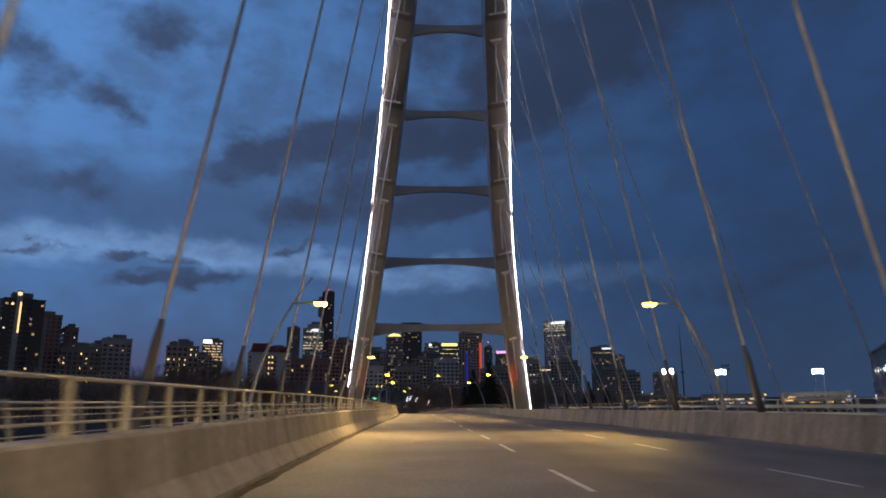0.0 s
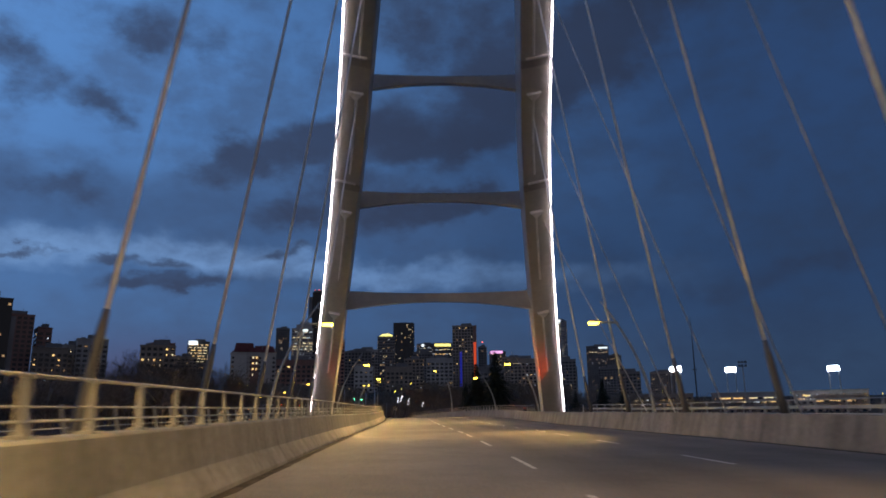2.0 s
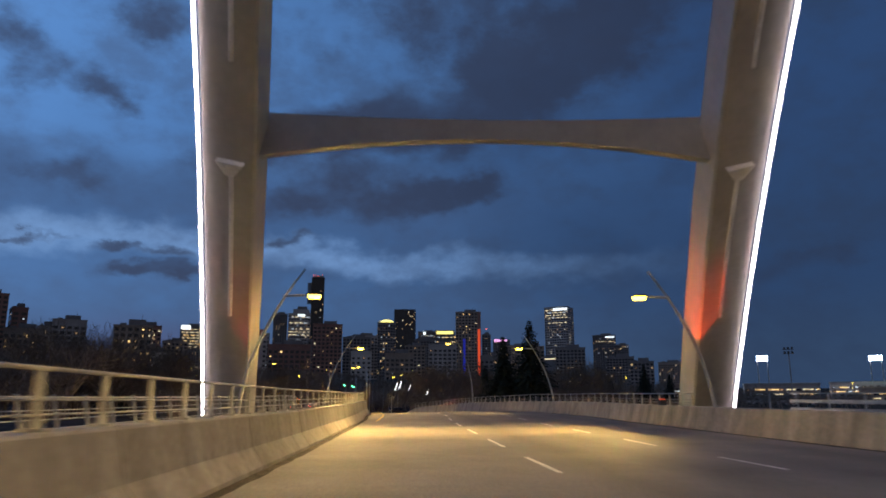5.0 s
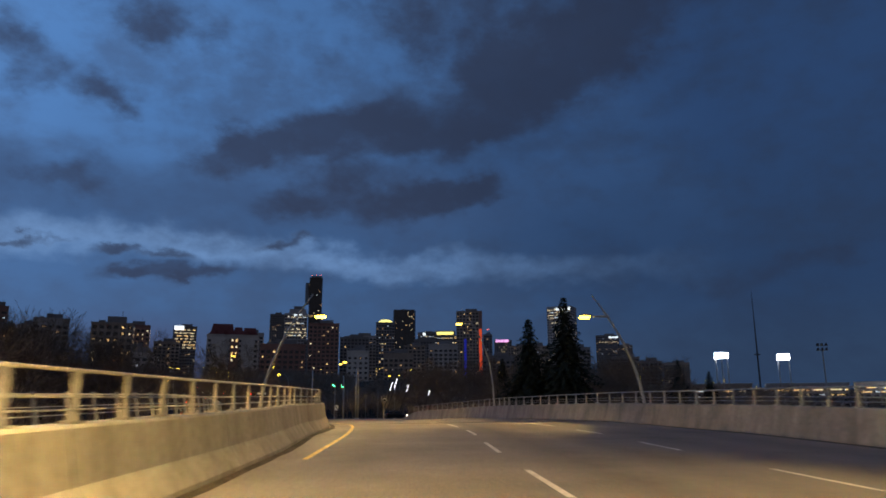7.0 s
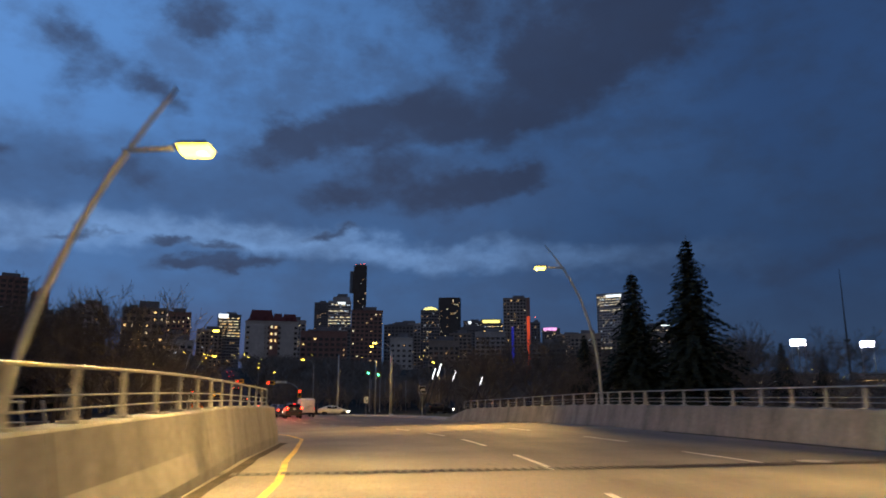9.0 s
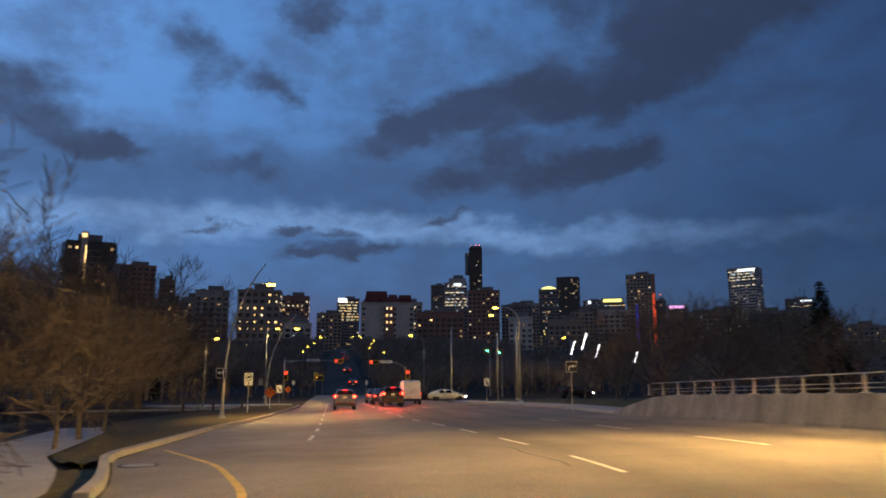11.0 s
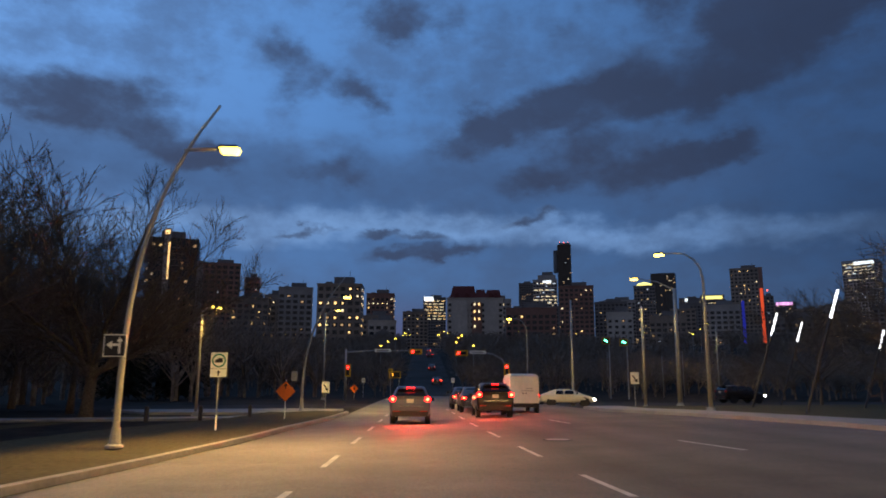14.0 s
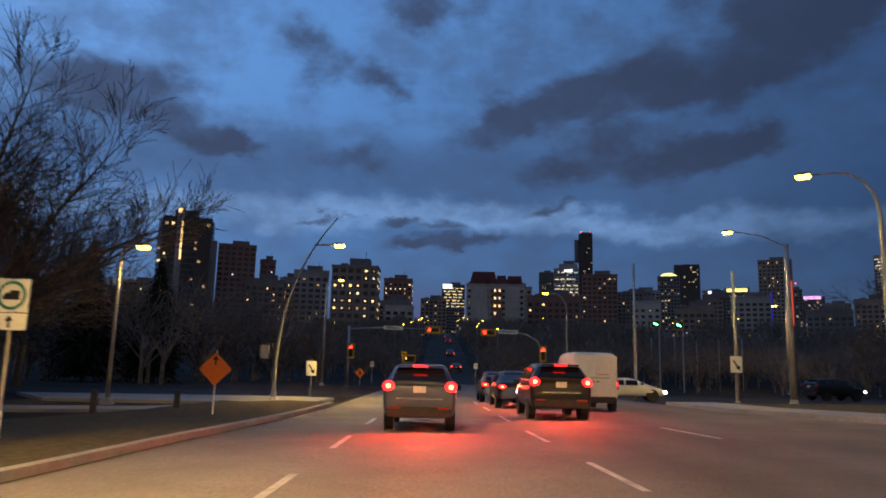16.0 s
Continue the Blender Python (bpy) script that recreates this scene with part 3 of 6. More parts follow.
STRUTS = [91.8 - 8.3 * k for k in range(12)]
LUGS = [91.8, 82.9] + [90.7 - 8.3 * k for k in range(2, 12)]
arch = thing("arch_bridge", "pale grey steel twin arch with white light lines", "bridge", kind="structure")
for side, name in ((-1, "arch_rib"), (1, "arch_rib")):
    bm = bmesh.new()
    prof = ((-0.80, 0.0), (1.06, 0.0), (1.14, 0.08), (1.14, 1.42), (1.06, 1.5), (-0.80, 1.5), (-0.88, 1.42), (-0.88, 0.08))
    sweep(bm, [[rib_point(side, v, a, b) for a, b in prof] for v in np.linspace(-104, 104.5, 90)])
    rib = part(name, bm, rib_paint, arch)
    # line of light along the outer edge, on a small ledge
    bm = bmesh.new()
    sweep(bm, [[rib_point(side, v, a, b) for a, b in ((1.14, -0.04), (1.28, -0.04), (1.28, 0.02), (1.14, 0.02))] for v in np.linspace(-104, 104, 90)])
    part("light_ledge", bm, galv, rib)
    bm = bmesh.new()
    sweep(bm, [[rib_point(side, v, a, b) for a, b in ((1.16, -0.11), (1.24, -0.11), (1.24, -0.05), (1.16, -0.05))] for v in np.linspace(-103.5, 103.5, 90)])
    part("light_line", bm, led_white, rib, "white line of light")
    for v in LUGS:
        # hanger lug and the conduit below it
        c, t, lat, nor = rib_frame(side, v + 0.9)
        bm = bmesh.new()
        q = [rib_point(side, v - 0.1, a, -0.02) for a in (-0.52, 0.52)] + [rib_point(side, v + 0.35, a, -0.02) for a in (0.16, -0.16)]
        q2 = [rib_point(side, v - 0.1, a, -0.30) for a in (-0.52, 0.52)] + [rib_point(side, v + 0.35, a, -0.22) for a in (0.16, -0.16)]
        sweep(bm, [q, q2])
        part("fixture", bm, pale_paint, rib, "pale wedge-shaped light fixture")
        bm = bmesh.new()
        tube(bm, [rib_point(side, v + 0.3 + 5.4 * k / 6, -0.05, -0.14 - (0.05 if k in (0, 6) else 0)) for k in range(7)], 0.09, 8)
        part("conduit", bm, pale_paint, rib)
        if v > 88:
            continue
        bm = bmesh.new()
        sweep(bm, [[rib_point(side, w, a, b) for a, b in ((-0.55, -0.16), (1.12, -0.16), (1.12, 0.0), (-0.55, 0.0))] for w in (v - 2.42, v - 2.32)])
        part("collar", bm, pale_paint, rib, "thin pale collar plate")
        # slightly darker band across the underside, just below the collar
        bm = bmesh.new()
        sweep(bm, [[rib_point(side, w, a, b) for a, b in ((-0.885, -0.012), (1.1, -0.012), (1.1, 0.3), (-0.885, 0.3))] for w in (v - 2.28, v - 1.75)])
        part("collar_band", bm, band_paint, rib, "slightly darker band below the collar")
for k, v in enumerate(STRUTS):
    z = arch_z(v) + (0.1 if k == 0 else 0.48 if k == 1 else 0.85)
    deep = 1.75 if k == 0 else 1.5 if k == 1 else 1.25
    west, east = arch_half(arch_z(v), -1) - 0.75, arch_half(arch_z(v), 1) - 0.75
    bm = bmesh.new()
    rings = []
    for i in range(17):
        s = -1 + i / 8
        bow = 1 - s * s
        lo, hi = 1.9 - deep + 0.42 * deep * bow, 1.9 - 0.14 * deep * bow
        rings.append([bridge((east - west) / 2 + s * (east + west) / 2, v + dy, z + dz) for dy, dz in ((0.0, lo), (0.42, lo), (0.42, hi), (0.0, hi))])
    sweep(bm, rings)
    part("strut", bm, strut_paint, arch, "pale strut with a bowed lower edge")

# coloured uplights at the feet of the ribs
for side in (-1, 1):
    p = bridge(8.75 if side > 0 else -8.6, 99.6, road_z(99.6) + (0.93 if side > 0 else 0.07))
    root = thing("uplight", "small red uplight at the foot of the rib", "floodlight", Matrix.Translation(p), "rib uplights")
    bm = bmesh.new()
    box(bm, (0, 0, 0.12), (0.3, 0.3, 0.24), taper=0.8)
    part("housing", bm, dark_steel, root)
    bm = bmesh.new()
    box(bm, (0, 0, 0.26), (0.2, 0.2, 0.03))
    part("lens", bm, neon_red, root)
    d = bpy.data.lights.new("uplight_beam", "SPOT")
    d.energy, d.color, d.spot_size, d.spot_blend, d.shadow_soft_size = (2600 if side > 0 else 420), (1.0, 0.07, 0.012), radians(34), 0.35, 0.05
    ob = new("uplight_beam", d)
    ob.parent = root
    ob.matrix_basis = look((0, 0, 0.32), rib_point(side, 97.2, -0.88, 0.8) - p)

# hangers down to the deck edges, and the raked ones to the footbridge
for side in (-1, 1):
    for k in range(11):
        v = 75.5 - 8.33 * k
        top = rib_point(side, v, 0.0, 0.2)
        up = 0.92 if side > 0 else 0.05
        foot = bridge(9.32 if side > 0 else -9.1, v, road_z(v) + up)
        d = (top - foot).normalized()
        root = thing("hanger", "slim bridge hanger cable in a grey deck socket", "cable", group="bridge hangers")
        bm = bmesh.new()
        tube(bm, [foot + d * (2.9 - up), top], 0.055, 8)
        part("cable", bm, cable_mat, root, smooth_faces=True)
        bm = bmesh.new()
        tube(bm, [foot, foot + d * 0.5, foot + d * (2.7 - up), foot + d * (3.25 - up)], [0.14, 0.125, 0.11, 0.07], 10)
        part("socket", bm, socket_paint, root, "dark grey steel socket", smooth_faces=True)
for k in range(12):
    v = 83.8 - 8.33 * k
    top = rib_point(1, v, 0.6, 0.2)
    foot = bridge(16.1, v + (1.0 if k == 0 else 3.3), road_z(v) + 0.6)
    root = thing("footbridge_hanger", "thin raked cable to the footbridge", "cable", group="footbridge hangers")
    bm = bmesh.new()
    tube(bm, [foot, top], 0.035, 6)
    part("cable", bm, cable_mat, root, smooth_faces=True)

# footbridge east of the road
bm = bmesh.new()
sweep(bm, [[bridge(a + 2.4 * (1 - (y / 104) ** 2), y, road_z(y) + b) for a, b in ((15.0, 0.25), (19.4, 0.25), (19.0, -0.5), (15.4, -0.5))] for y in np.linspace(-104, 104, 50)])
structure("footbridge", bm, walk_concrete, "separate footbridge beside the road bridge", "footbridge")
root = thing("footbridge_railing", "pale metal footbridge railing with panels", "railing", kind="structure")
bm = bmesh.new()
box(bm, (0, 0, 0.6), (0.07, 0.07, 1.2))
fb_post = finish(bm, "post", galv)
for y in np.arange(-10, 104, 2.4):
    p = bridge(15.15 + 2.4 * (1 - (y / 104) ** 2), y, road_z(y) + 0.25)
    shared("post", fb_post, root, pose(*p))
for up, h in ((1.2, 0.05), (0.85, 0.16), (0.5, 0.16), (0.2, 0.1)):
    bm = bmesh.new()
    sweep(bm, [[bridge(15.15 + a + 2.4 * (1 - (y / 104) ** 2), y, road_z(y) + 0.25 + up + b) for a, b in ((-0.02, -h / 2), (0.02, -h / 2), (0.02, h / 2), (-0.02, h / 2))] for y in np.arange(-10, 104, 3)])
    part("rail", bm, galv, root)


# ---------------------------------------------------------------- street lamps
def lamp_light(name, p, color, watts, parent=None, throw=18.0, spread=165.0, along=0.0):
    """A lantern's light, thrown a little forward along its arm; along: tilt of its two beams up and down the road."""
    for way in (-1, 1) if along else (0,):
        d = bpy.data.lights.new(name, "SPOT")
        d.energy, d.color, d.shadow_soft_size = watts, color, 0.18
        d.spot_size, d.spot_blend = radians(spread), 0.5 if along else 0.4
        ob = new(name, d)
        ob.matrix_basis = Matrix.Translation(p) @ pose(0, 0, 0, way * along, 0, 0) @ pose(0, 0, 0, 0, -throw, 0)
        ob.parent = parent


SODIUM, LEDC = (1.0, 0.63, 0.20), (1.0, 0.60, 0.16)


def curved_lamp(x, y, z, turn, tall=6.4, lean=2.4, joint=0.83, sodium=True, watts=3800.0, curl=2.0, label="", throw=18.0, spread=165.0, along=0.0):
    """A curved pole that leans over the road, with a lantern on a level arm."""
    root = thing("street_lamp", label or "curved grey street lamp with a lit sodium lantern", "street lamp", pose(x, y, z, 0, 0, turn), "street lamps")
    pts = [(lean * (h / tall) ** curl, 0, h) for h in np.linspace(0, tall, 14)]
    bm = bmesh.new()
    tube(bm, pts, [0.095 - 0.062 * k / 13 for k in range(14)], 10)
    part("pole", bm, galv, root, smooth_faces=True)
    bm = bmesh.new()
    tube(bm, [(0, 0, 0), (0, 0, 0.06), (0, 0, 0.1), (0.01, 0, 0.5)], [0.22, 0.22, 0.15, 0.11], 10)
    part("base", bm, galv, root)
    h = joint * tall
    o = lean * joint ** curl
    reach = 1.1
    bm = bmesh.new()
    tube(bm, [(o - 0.08, 0, h), (o + reach - 0.35, 0, h + 0.03)], 0.045, 8)
    part("arm", bm, galv, root, smooth_faces=True)
    bm = bmesh.new()
    box(bm, (o + reach, 0, h + 0.07), (0.62, 0.26, 0.10), taper=0.72)
    head = part("lantern", bm, dark_steel, root, "flat dark lantern")
    bm = bmesh.new()
    box(bm, (o + reach + 0.04, 0, h - 0.03), (0.44, 0.25, 0.13), taper=1.2)
    part("lens", bm, lamp_sodium if sodium else lamp_led, head, "glowing lens")
    lamp_light("lamp_light", (o + reach + 0.2, 0, h - 0.12), SODIUM if sodium else LEDC, watts, root, throw, spread, along)
    return root


for west, east, y, z in ((-6.25, 12.95, -35.2, -0.6), (-6.8, 12.4, -3.0, 0.1), (-7.35, 11.8, 29.7, 0.75), (-7.93, 10.85, 63.3, 1.39), (-8.4, 10.2, 95.3, 1.83), (-9.25, 9.4, 126.7, 2.4)):
    curved_lamp(west, y, z, -1, watts=5400.0 if y > 120 else 8200.0 if y > 90 else 4500.0, throw=28, spread=112.0, along=52.0)
    curved_lamp(east, y, z, 179, watts=3200.0 if y > 120 else 8200.0 if y > 90 else 4500.0, throw=48, spread=96.0, along=40.0)
curved_lamp(4.45, 152.2, 2.4, 182, 9.2, 2.6, 0.87, False, 10400, curl=3.0, throw=52, spread=130, along=34, label="tall curved grey street lamp with a white lantern")
curved_lamp(-25.85, 176.1, 1.9, 18, 9.0, 2.1, 0.86, False, 6200, curl=3.2, throw=38, spread=156, label="tall curved grey street lamp carrying a turn sign")
curved_lamp(-36.0, 204.0, 1.82, 20, 8.78, 2.6, 0.844, False, 4400, curl=2.8, throw=32, spread=150, label="tall curved grey street lamp by the crossing")


# ---------------------------------------------------------------- downtown
def wall_mat(name, color):
    return material(name, color, 0.8, vary=0.1, grain=0.6, stain=0.2, stain_scale=0.06, bump=0, spec=0.3)


WALLS = {
    "brick": wall_mat("brick_wall", (0.30, 0.17, 0.14)), "grey": wall_mat("grey_wall", (0.38, 0.36, 0.35)), "pale": wall_mat("pale_wall", (0.50, 0.48, 0.45)),
    "dark": wall_mat("dark_wall", (0.19, 0.185, 0.19)), "glass": glass_dark, "brown": wall_mat("brown_wall", (0.31, 0.26, 0.22)), "cream": wall_mat("cream_wall", (0.50, 0.46, 0.42)),
}
roof_red = wall_mat("red_roof", (0.16, 0.05, 0.05))
pane_meshes = {}
for key, glow_mat in (("warm", win_warm), ("pale", win_pale), ("cool", win_cool), ("dim", win_dim)):
    bm = bmesh.new()
    box(bm, (0, 0, 0), (1, 0.16, 1))
    pane_meshes[key] = finish(bm, "lit_window", glow_mat)


bm = bmesh.new()
box(bm, (0, 0, 0), (1, 0.1, 1))
dark_pane = finish(bm, "window", glass_dark)


def tower(name, label, x, y, w, d, turn, top, wall, floor=3.4, bay=3.6, lit=0.12, mix=("warm", "pale", "cool", "dim"), roof=True, bands=0, seed=1, open_floor=0.0, glass=0.5, most=70):
    """A block with recessed glazing, a roof house and lit windows. turn: degrees that its front faces away from -y."""
    rnd = random.Random(seed)
    base = ground_z(x, y) - 3
    high = top - base
    root = thing(name, label, "building", pose(x, y, base, 0, 0, turn))
    bm = bmesh.new()
    box(bm, (0, 0, high / 2), (w, d, high))
    box(bm, (0, 0, high + 0.35), (w + 0.5, d + 0.5, 0.7))
    body = part("wall", bm, WALLS[wall], root)
    if roof:
        bm = bmesh.new()
        box(bm, (w * 0.08, 0, high + 2.2), (w * 0.45, d * 0.5, 3.4))
        box(bm, (-w * 0.28, d * 0.1, high + 1.4), (w * 0.16, d * 0.3, 1.8))
        tube(bm, [(w * 0.2, 0, high + 3.5), (w * 0.2, 0, high + 7)], 0.12, 4)
        part("roof_house", bm, WALLS["dark"], root)
    glaze = bmesh.new()
    single = y < 740 and x > -330 and int(high / floor) * max(2, int(w / bay)) < 150
    nf, count = int(high / floor), 0
    spots = []
    for face, span, off in ((0, w, d / 2), (1, d, w / 2), (3, d, w / 2)):
        m = pose(0, 0, 0, 0, 0, {0: 0, 1: 90, 3: -90}[face])
        nb = max(2, int(span / bay))
        step = span / nb
        for f in range(1, nf):
            z = f * floor + floor * 0.5
            for b in range(nb):
                cx = -span / 2 + (b + 0.5) * step
                size = (step * (0.35 + glass * 0.6), floor * (0.34 + glass * 0.45))
                if single and face == 0:
                    shared("window", dark_pane, root, Matrix.Translation((cx, -off - 0.02, z)) @ Matrix.Diagonal((size[0], 1, size[1], 1)))
                else:
                    box(glaze, (cx, -off - 0.02, z), (size[0], 0.1, size[1]), m)
                if z > 8:
                    spots.append((m, cx, off, z, step))
    part("glazing", glaze, glass_dark, root, kind="stuff")
    rnd.shuffle(spots)
    n = min(int(len(spots) * lit * 2.2), int(most * 1.7))
    for m, cx, off, z, step in spots[:n]:
        k = rnd.choice(mix) if rnd.random() < 0.6 else "dim"
        sx, sz = step * (0.3 + glass * 0.5) * rnd.uniform(0.3, 0.72), floor * (0.28 + glass * 0.4) * rnd.uniform(0.4, 0.75)
        shared("lit_window", pane_meshes[k], root, m @ Matrix.Translation((cx, -off - 0.06, z)) @ Matrix.Diagonal((sx, 1, sz, 1)))
    for i in range(bands):
        z = high - (i + 1.1) * floor
        if rnd.random() < 0.8:
            x0 = -w / 2 + rnd.uniform(0.02, 0.2) * w
            while x0 < w / 2 - 1.5:
                run = rnd.uniform(1.5, 6.0)
                run = min(run, w / 2 - 0.6 - x0)
                shared("lit_floor", pane_meshes[rnd.choice(mix)], root, Matrix.Translation((x0 + run / 2, -d / 2 - 0.08, z)) @ Matrix.Diagonal((run, 1, floor * 0.2, 1)))
                x0 += run + rnd.uniform(0.5, 3.5)
    return root, high


def add_light(root, name, mat, c, s, label=""):
    bm = bmesh.new()
    box(bm, c, s)
    part(name, bm, mat, root, label)


def bars(root, mat, x, y, z, widths, h, gap=0.5, name="sign_bar"):
    """Unreadable lit lettering as plain bars."""
    for w in widths:
        add_light(root, name, mat, (x + w / 2, y, z), (w, 0.3, h))
        x += w + gap


r, h = tower("glass_tower", "tall curved-front apartment tower of dark glass", -272.9, 487.5, 24, 22, 36, 79.5, "glass", 3.2, 3.4, 0.05, ("warm", "pale", "dim"), roof=False, seed=11, glass=0.8, most=30)
bm = bmesh.new()
tube(bm, [(-1, 2, 0), (-1, 2, h + 0.6)], 14.2, 28)
part("curved_front", bm, glass_dark, r, "curved glass front")
bm = bmesh.new()
for k in range(3, int(h / 3.2)):
    tube(bm, [(-1, 2, k * 3.2), (-1, 2, k * 3.2 + 0.32)], 14.45, 28)
part("floor_edges", bm, WALLS["dark"], r, "dark floor edges", kind="stuff")
add_light(r, "stair_shaft", WALLS["grey"], (-3.4, -11.6, h / 2 + 3), (3.2, 2.4, h + 5))
add_light(r, "stair_light", win_warm, (-2.4, -12.9, h - 12), (0.9, 0.3, 20), "lit stair strip")
add_light(r, "crown_box", WALLS["dark"], (-1, 0, h + 2.6), (12, 12, 5.2))
add_light(r, "crown_light", win_warm, (-3.6, -12.9, h + 3.4), (2.4, 0.3, 2.2), "lit crown window")
add_light(r, "side_wing", WALLS["grey"], (13.2, 1, h / 2 - 5), (4, 15, h - 10))
rnd = random.Random(77)
for k in range(26):
    a = radians(rnd.choice((-62, -50, -38, 22, 34, 46, 58)) + rnd.uniform(-3, 3))
    z = 3.2 * int(h / 3.2 * rnd.choice((0.62, 0.62, 0.66, 0.74, 0.74, 0.78, 0.5, 0.3, 0.27, 0.27))) + 1.8
    shared("lit_window", pane_meshes[rnd.choice(("warm", "pale", "dim", "dim"))], r, Matrix.Translation((-1 + 14.5 * math.sin(a), 2 - 14.5 * math.cos(a), z)) @ pose(0, 0, 0, 0, 0, math.degrees(a)) @ Matrix.Diagonal((rnd.uniform(0.8, 2.4), 1, rnd.uniform(0.7, 1.2), 1)))
tower("brick_tower", "dark red brick apartment block", -305.9, 578.6, 23.7, 24, 34, 82.2, "brick", seed=12, lit=0.03)
tower("brick_block", "lower dark brick apartment block", -290.8, 592, 10, 20, 34, 74, "brick", seed=13, lit=0.04)
tower("apartment_block", "grey concrete apartment block with few lit windows", -254.6, 562.0, 11, 18, 28, 57.5, "grey", seed=14, lit=0.07)
tower("apartment_block", "grey concrete apartment block with a stepped roof", -240.5, 563.9, 20.5, 18, 28, 62, "grey", seed=15, lit=0.05)
tower("apartment_slab", "beige brick apartment slab with many lit windows", -146.4, 435, 17.9, 14, 20, 43.6, "brown", 2.95, 2.6, 0.22, ("warm", "warm", "pale", "warm"), seed=16, glass=0.45, most=80)
tower("condo_tower", "brick condominium with lit corner windows", -223.1, 658.7, 20, 18, 20, 69, "brick", 3.1, 3.2, 0.14, ("warm", "pale"), seed=17)
r, h = tower("gabled_house", "pale walk-up with a gabled front", -144.8, 477.9, 13.3, 10, 22, 24.5, "cream", seed=18, lit=0.03, roof=False)
bm = bmesh.new()
sweep(bm, [[Vector(p) for p in ((-7, y, h), (7, y, h), (0, y, h + 5))] for y in (-5.2, 5.2)])
part("roof", bm, WALLS["dark"], r, "dark gable roof")
r, h = tower("office_block", "office block with lit top floors and a bright sign", -295, 995.9, 27.1, 20, 18, 107.1, "dark", 3.6, 3.0, 0.05, ("pale", "warm"), bands=7, seed=19)
add_light(r, "roof_sign", sign_white, (-7, -10.3, h - 1.5), (11, 0.5, 5), "bright white roof sign")
r, h = tower("mansard_hotel", "large pale apartment hotel with a dark red mansard roof", -121.4, 554.6, 31, 16, 14, 50.5, "cream", 3.1, 3.0, 0.06, ("warm", "dim", "pale"), roof=False, seed=20, glass=0.3)
bm = bmesh.new()
for cx, w, hh in ((0, 31.8, 3.4), (-6.5, 15, 7.4), (10, 9, 5.2), (3, 6, 5.4)):
    box(bm, (cx, 0, h + hh / 2), (w, 16.4, hh), taper=0.78)
part("mansard_roof", bm, roof_red, r, "dark red mansard roof")
bm = bmesh.new()
box(bm, (1.0, -8.25, h / 2 - 1), (5.4, 0.9, h - 2))
part("middle_bay", bm, WALLS["brick"], r, "dark brick middle bay")
for k in range(7):
    shared("lit_window", pane_meshes["warm" if k % 3 else "pale"], r, Matrix.Translation((1.0 + (-1.2, 1.2)[k % 2], -8.75, h - 3 - 3.1 * (k // 2) * 1.3)) @ Matrix.Diagonal((0.9, 1, 1.3, 1)))
for cx in (-10, -4.5, 8.5, 11.5):
    bm = bmesh.new()
    box(bm, (cx, -8.0, h + 2.0), (1.8, 1.6, 2.2))
    part("dormer", bm, roof_red, r)
for cx in (-8, 9):
    bm = bmesh.new()
    box(bm, (cx, -8.6, h / 2 - 1), (8, 1.6, h - 2))
    part("bay", bm, WALLS["cream"], r)
tower("dark_tower", "slim dark office tower", -235.3, 1257.9, 22, 22, 10, 157, "dark", seed=21, lit=0.05, mix=("pale", "dim"))
r, h = tower("stepped_office", "stepped office tower with lit floors", -158.3, 988.5, 26.9, 22, 8, 122, "grey", 3.7, 3.0, 0.10, ("pale", "cool", "pale"), bands=9, seed=22, roof=False)
add_light(r, "upper_step", WALLS["grey"], (2, 0, h + 3), (20, 18, 6))
add_light(r, "roof_house", WALLS["dark"], (3, 0, h + 8), (12, 12, 4))
bars(r, sign_white, -2, -11.6, h - 2.0, (2.4, 6.0), 2.4)
r, h = tower("high_tower", "very tall slim glass tower", -213, 1509.3, 25, 25, 8, 262, "glass", 3.8, 4.0, 0.025, ("pale", "dim", "cool"), seed=23, most=40, roof=False, glass=0.8)
add_light(r, "crown", WALLS["dark"], (1, 0, h + 2.2), (20, 20, 4.4))
for k in (-8, 0, 8):
    add_light(r, "beacon", beacon_red, (k, -9, h + 5), (1.2, 1.2, 1.2))
bm = bmesh.new()
tube(bm, [(-15, 4, h - 50), (-15, 4, h - 8)], 5.5, 8)
part("side_fin", bm, WALLS["dark"], r)
tower("brick_office", "dark red brick office block with a lit corner", -87, 720.2, 25.3, 20, 7, 77.4, "brick", 3.4, 3.2, 0.08, ("warm", "dim", "pale"), seed=24)
tower("brick_terrace", "low dark red brick apartments", -97.8, 596, 30, 14, 10, 48.7, "brick", seed=25, lit=0.05, mix=("warm", "dim"))
r, h = tower("white_apartments", "pale rendered apartment block", -42.4, 552.8, 13.4, 12, 4, 40.6, "pale", 3.0, 3.0, 0.06, ("warm", "pale"), seed=26, glass=0.25)
tower("grey_office", "plain grey office block", -66.6, 871.9, 29, 20, 4, 82.8, "grey", seed=27, lit=0.05)
r, h = tower("crowned_tower", "office tower with a rounded lit crown", -47.8, 979.1, 22.3, 20, 2, 110, "dark", 3.6, 3.0, 0.12, ("pale", "warm", "cool"), seed=28, roof=False)
bm = bmesh.new()
tube(bm, [(0, 0, h), (0, 0, h + 2), (0, 0, h + 4), (0, 0, h + 5)], [10, 9, 6, 2], 16)
part("crown", bm, crown_yellow, r, "pale lit crown")
r, h = tower("round_tower", "dark cylindrical glass office tower", -34.9, 1353.5, 36, 30, 0, 177, "glass", 3.7, 3.2, 0.08, ("warm", "pale", "dim"), seed=29, glass=0.8, roof=False)
bm = bmesh.new()
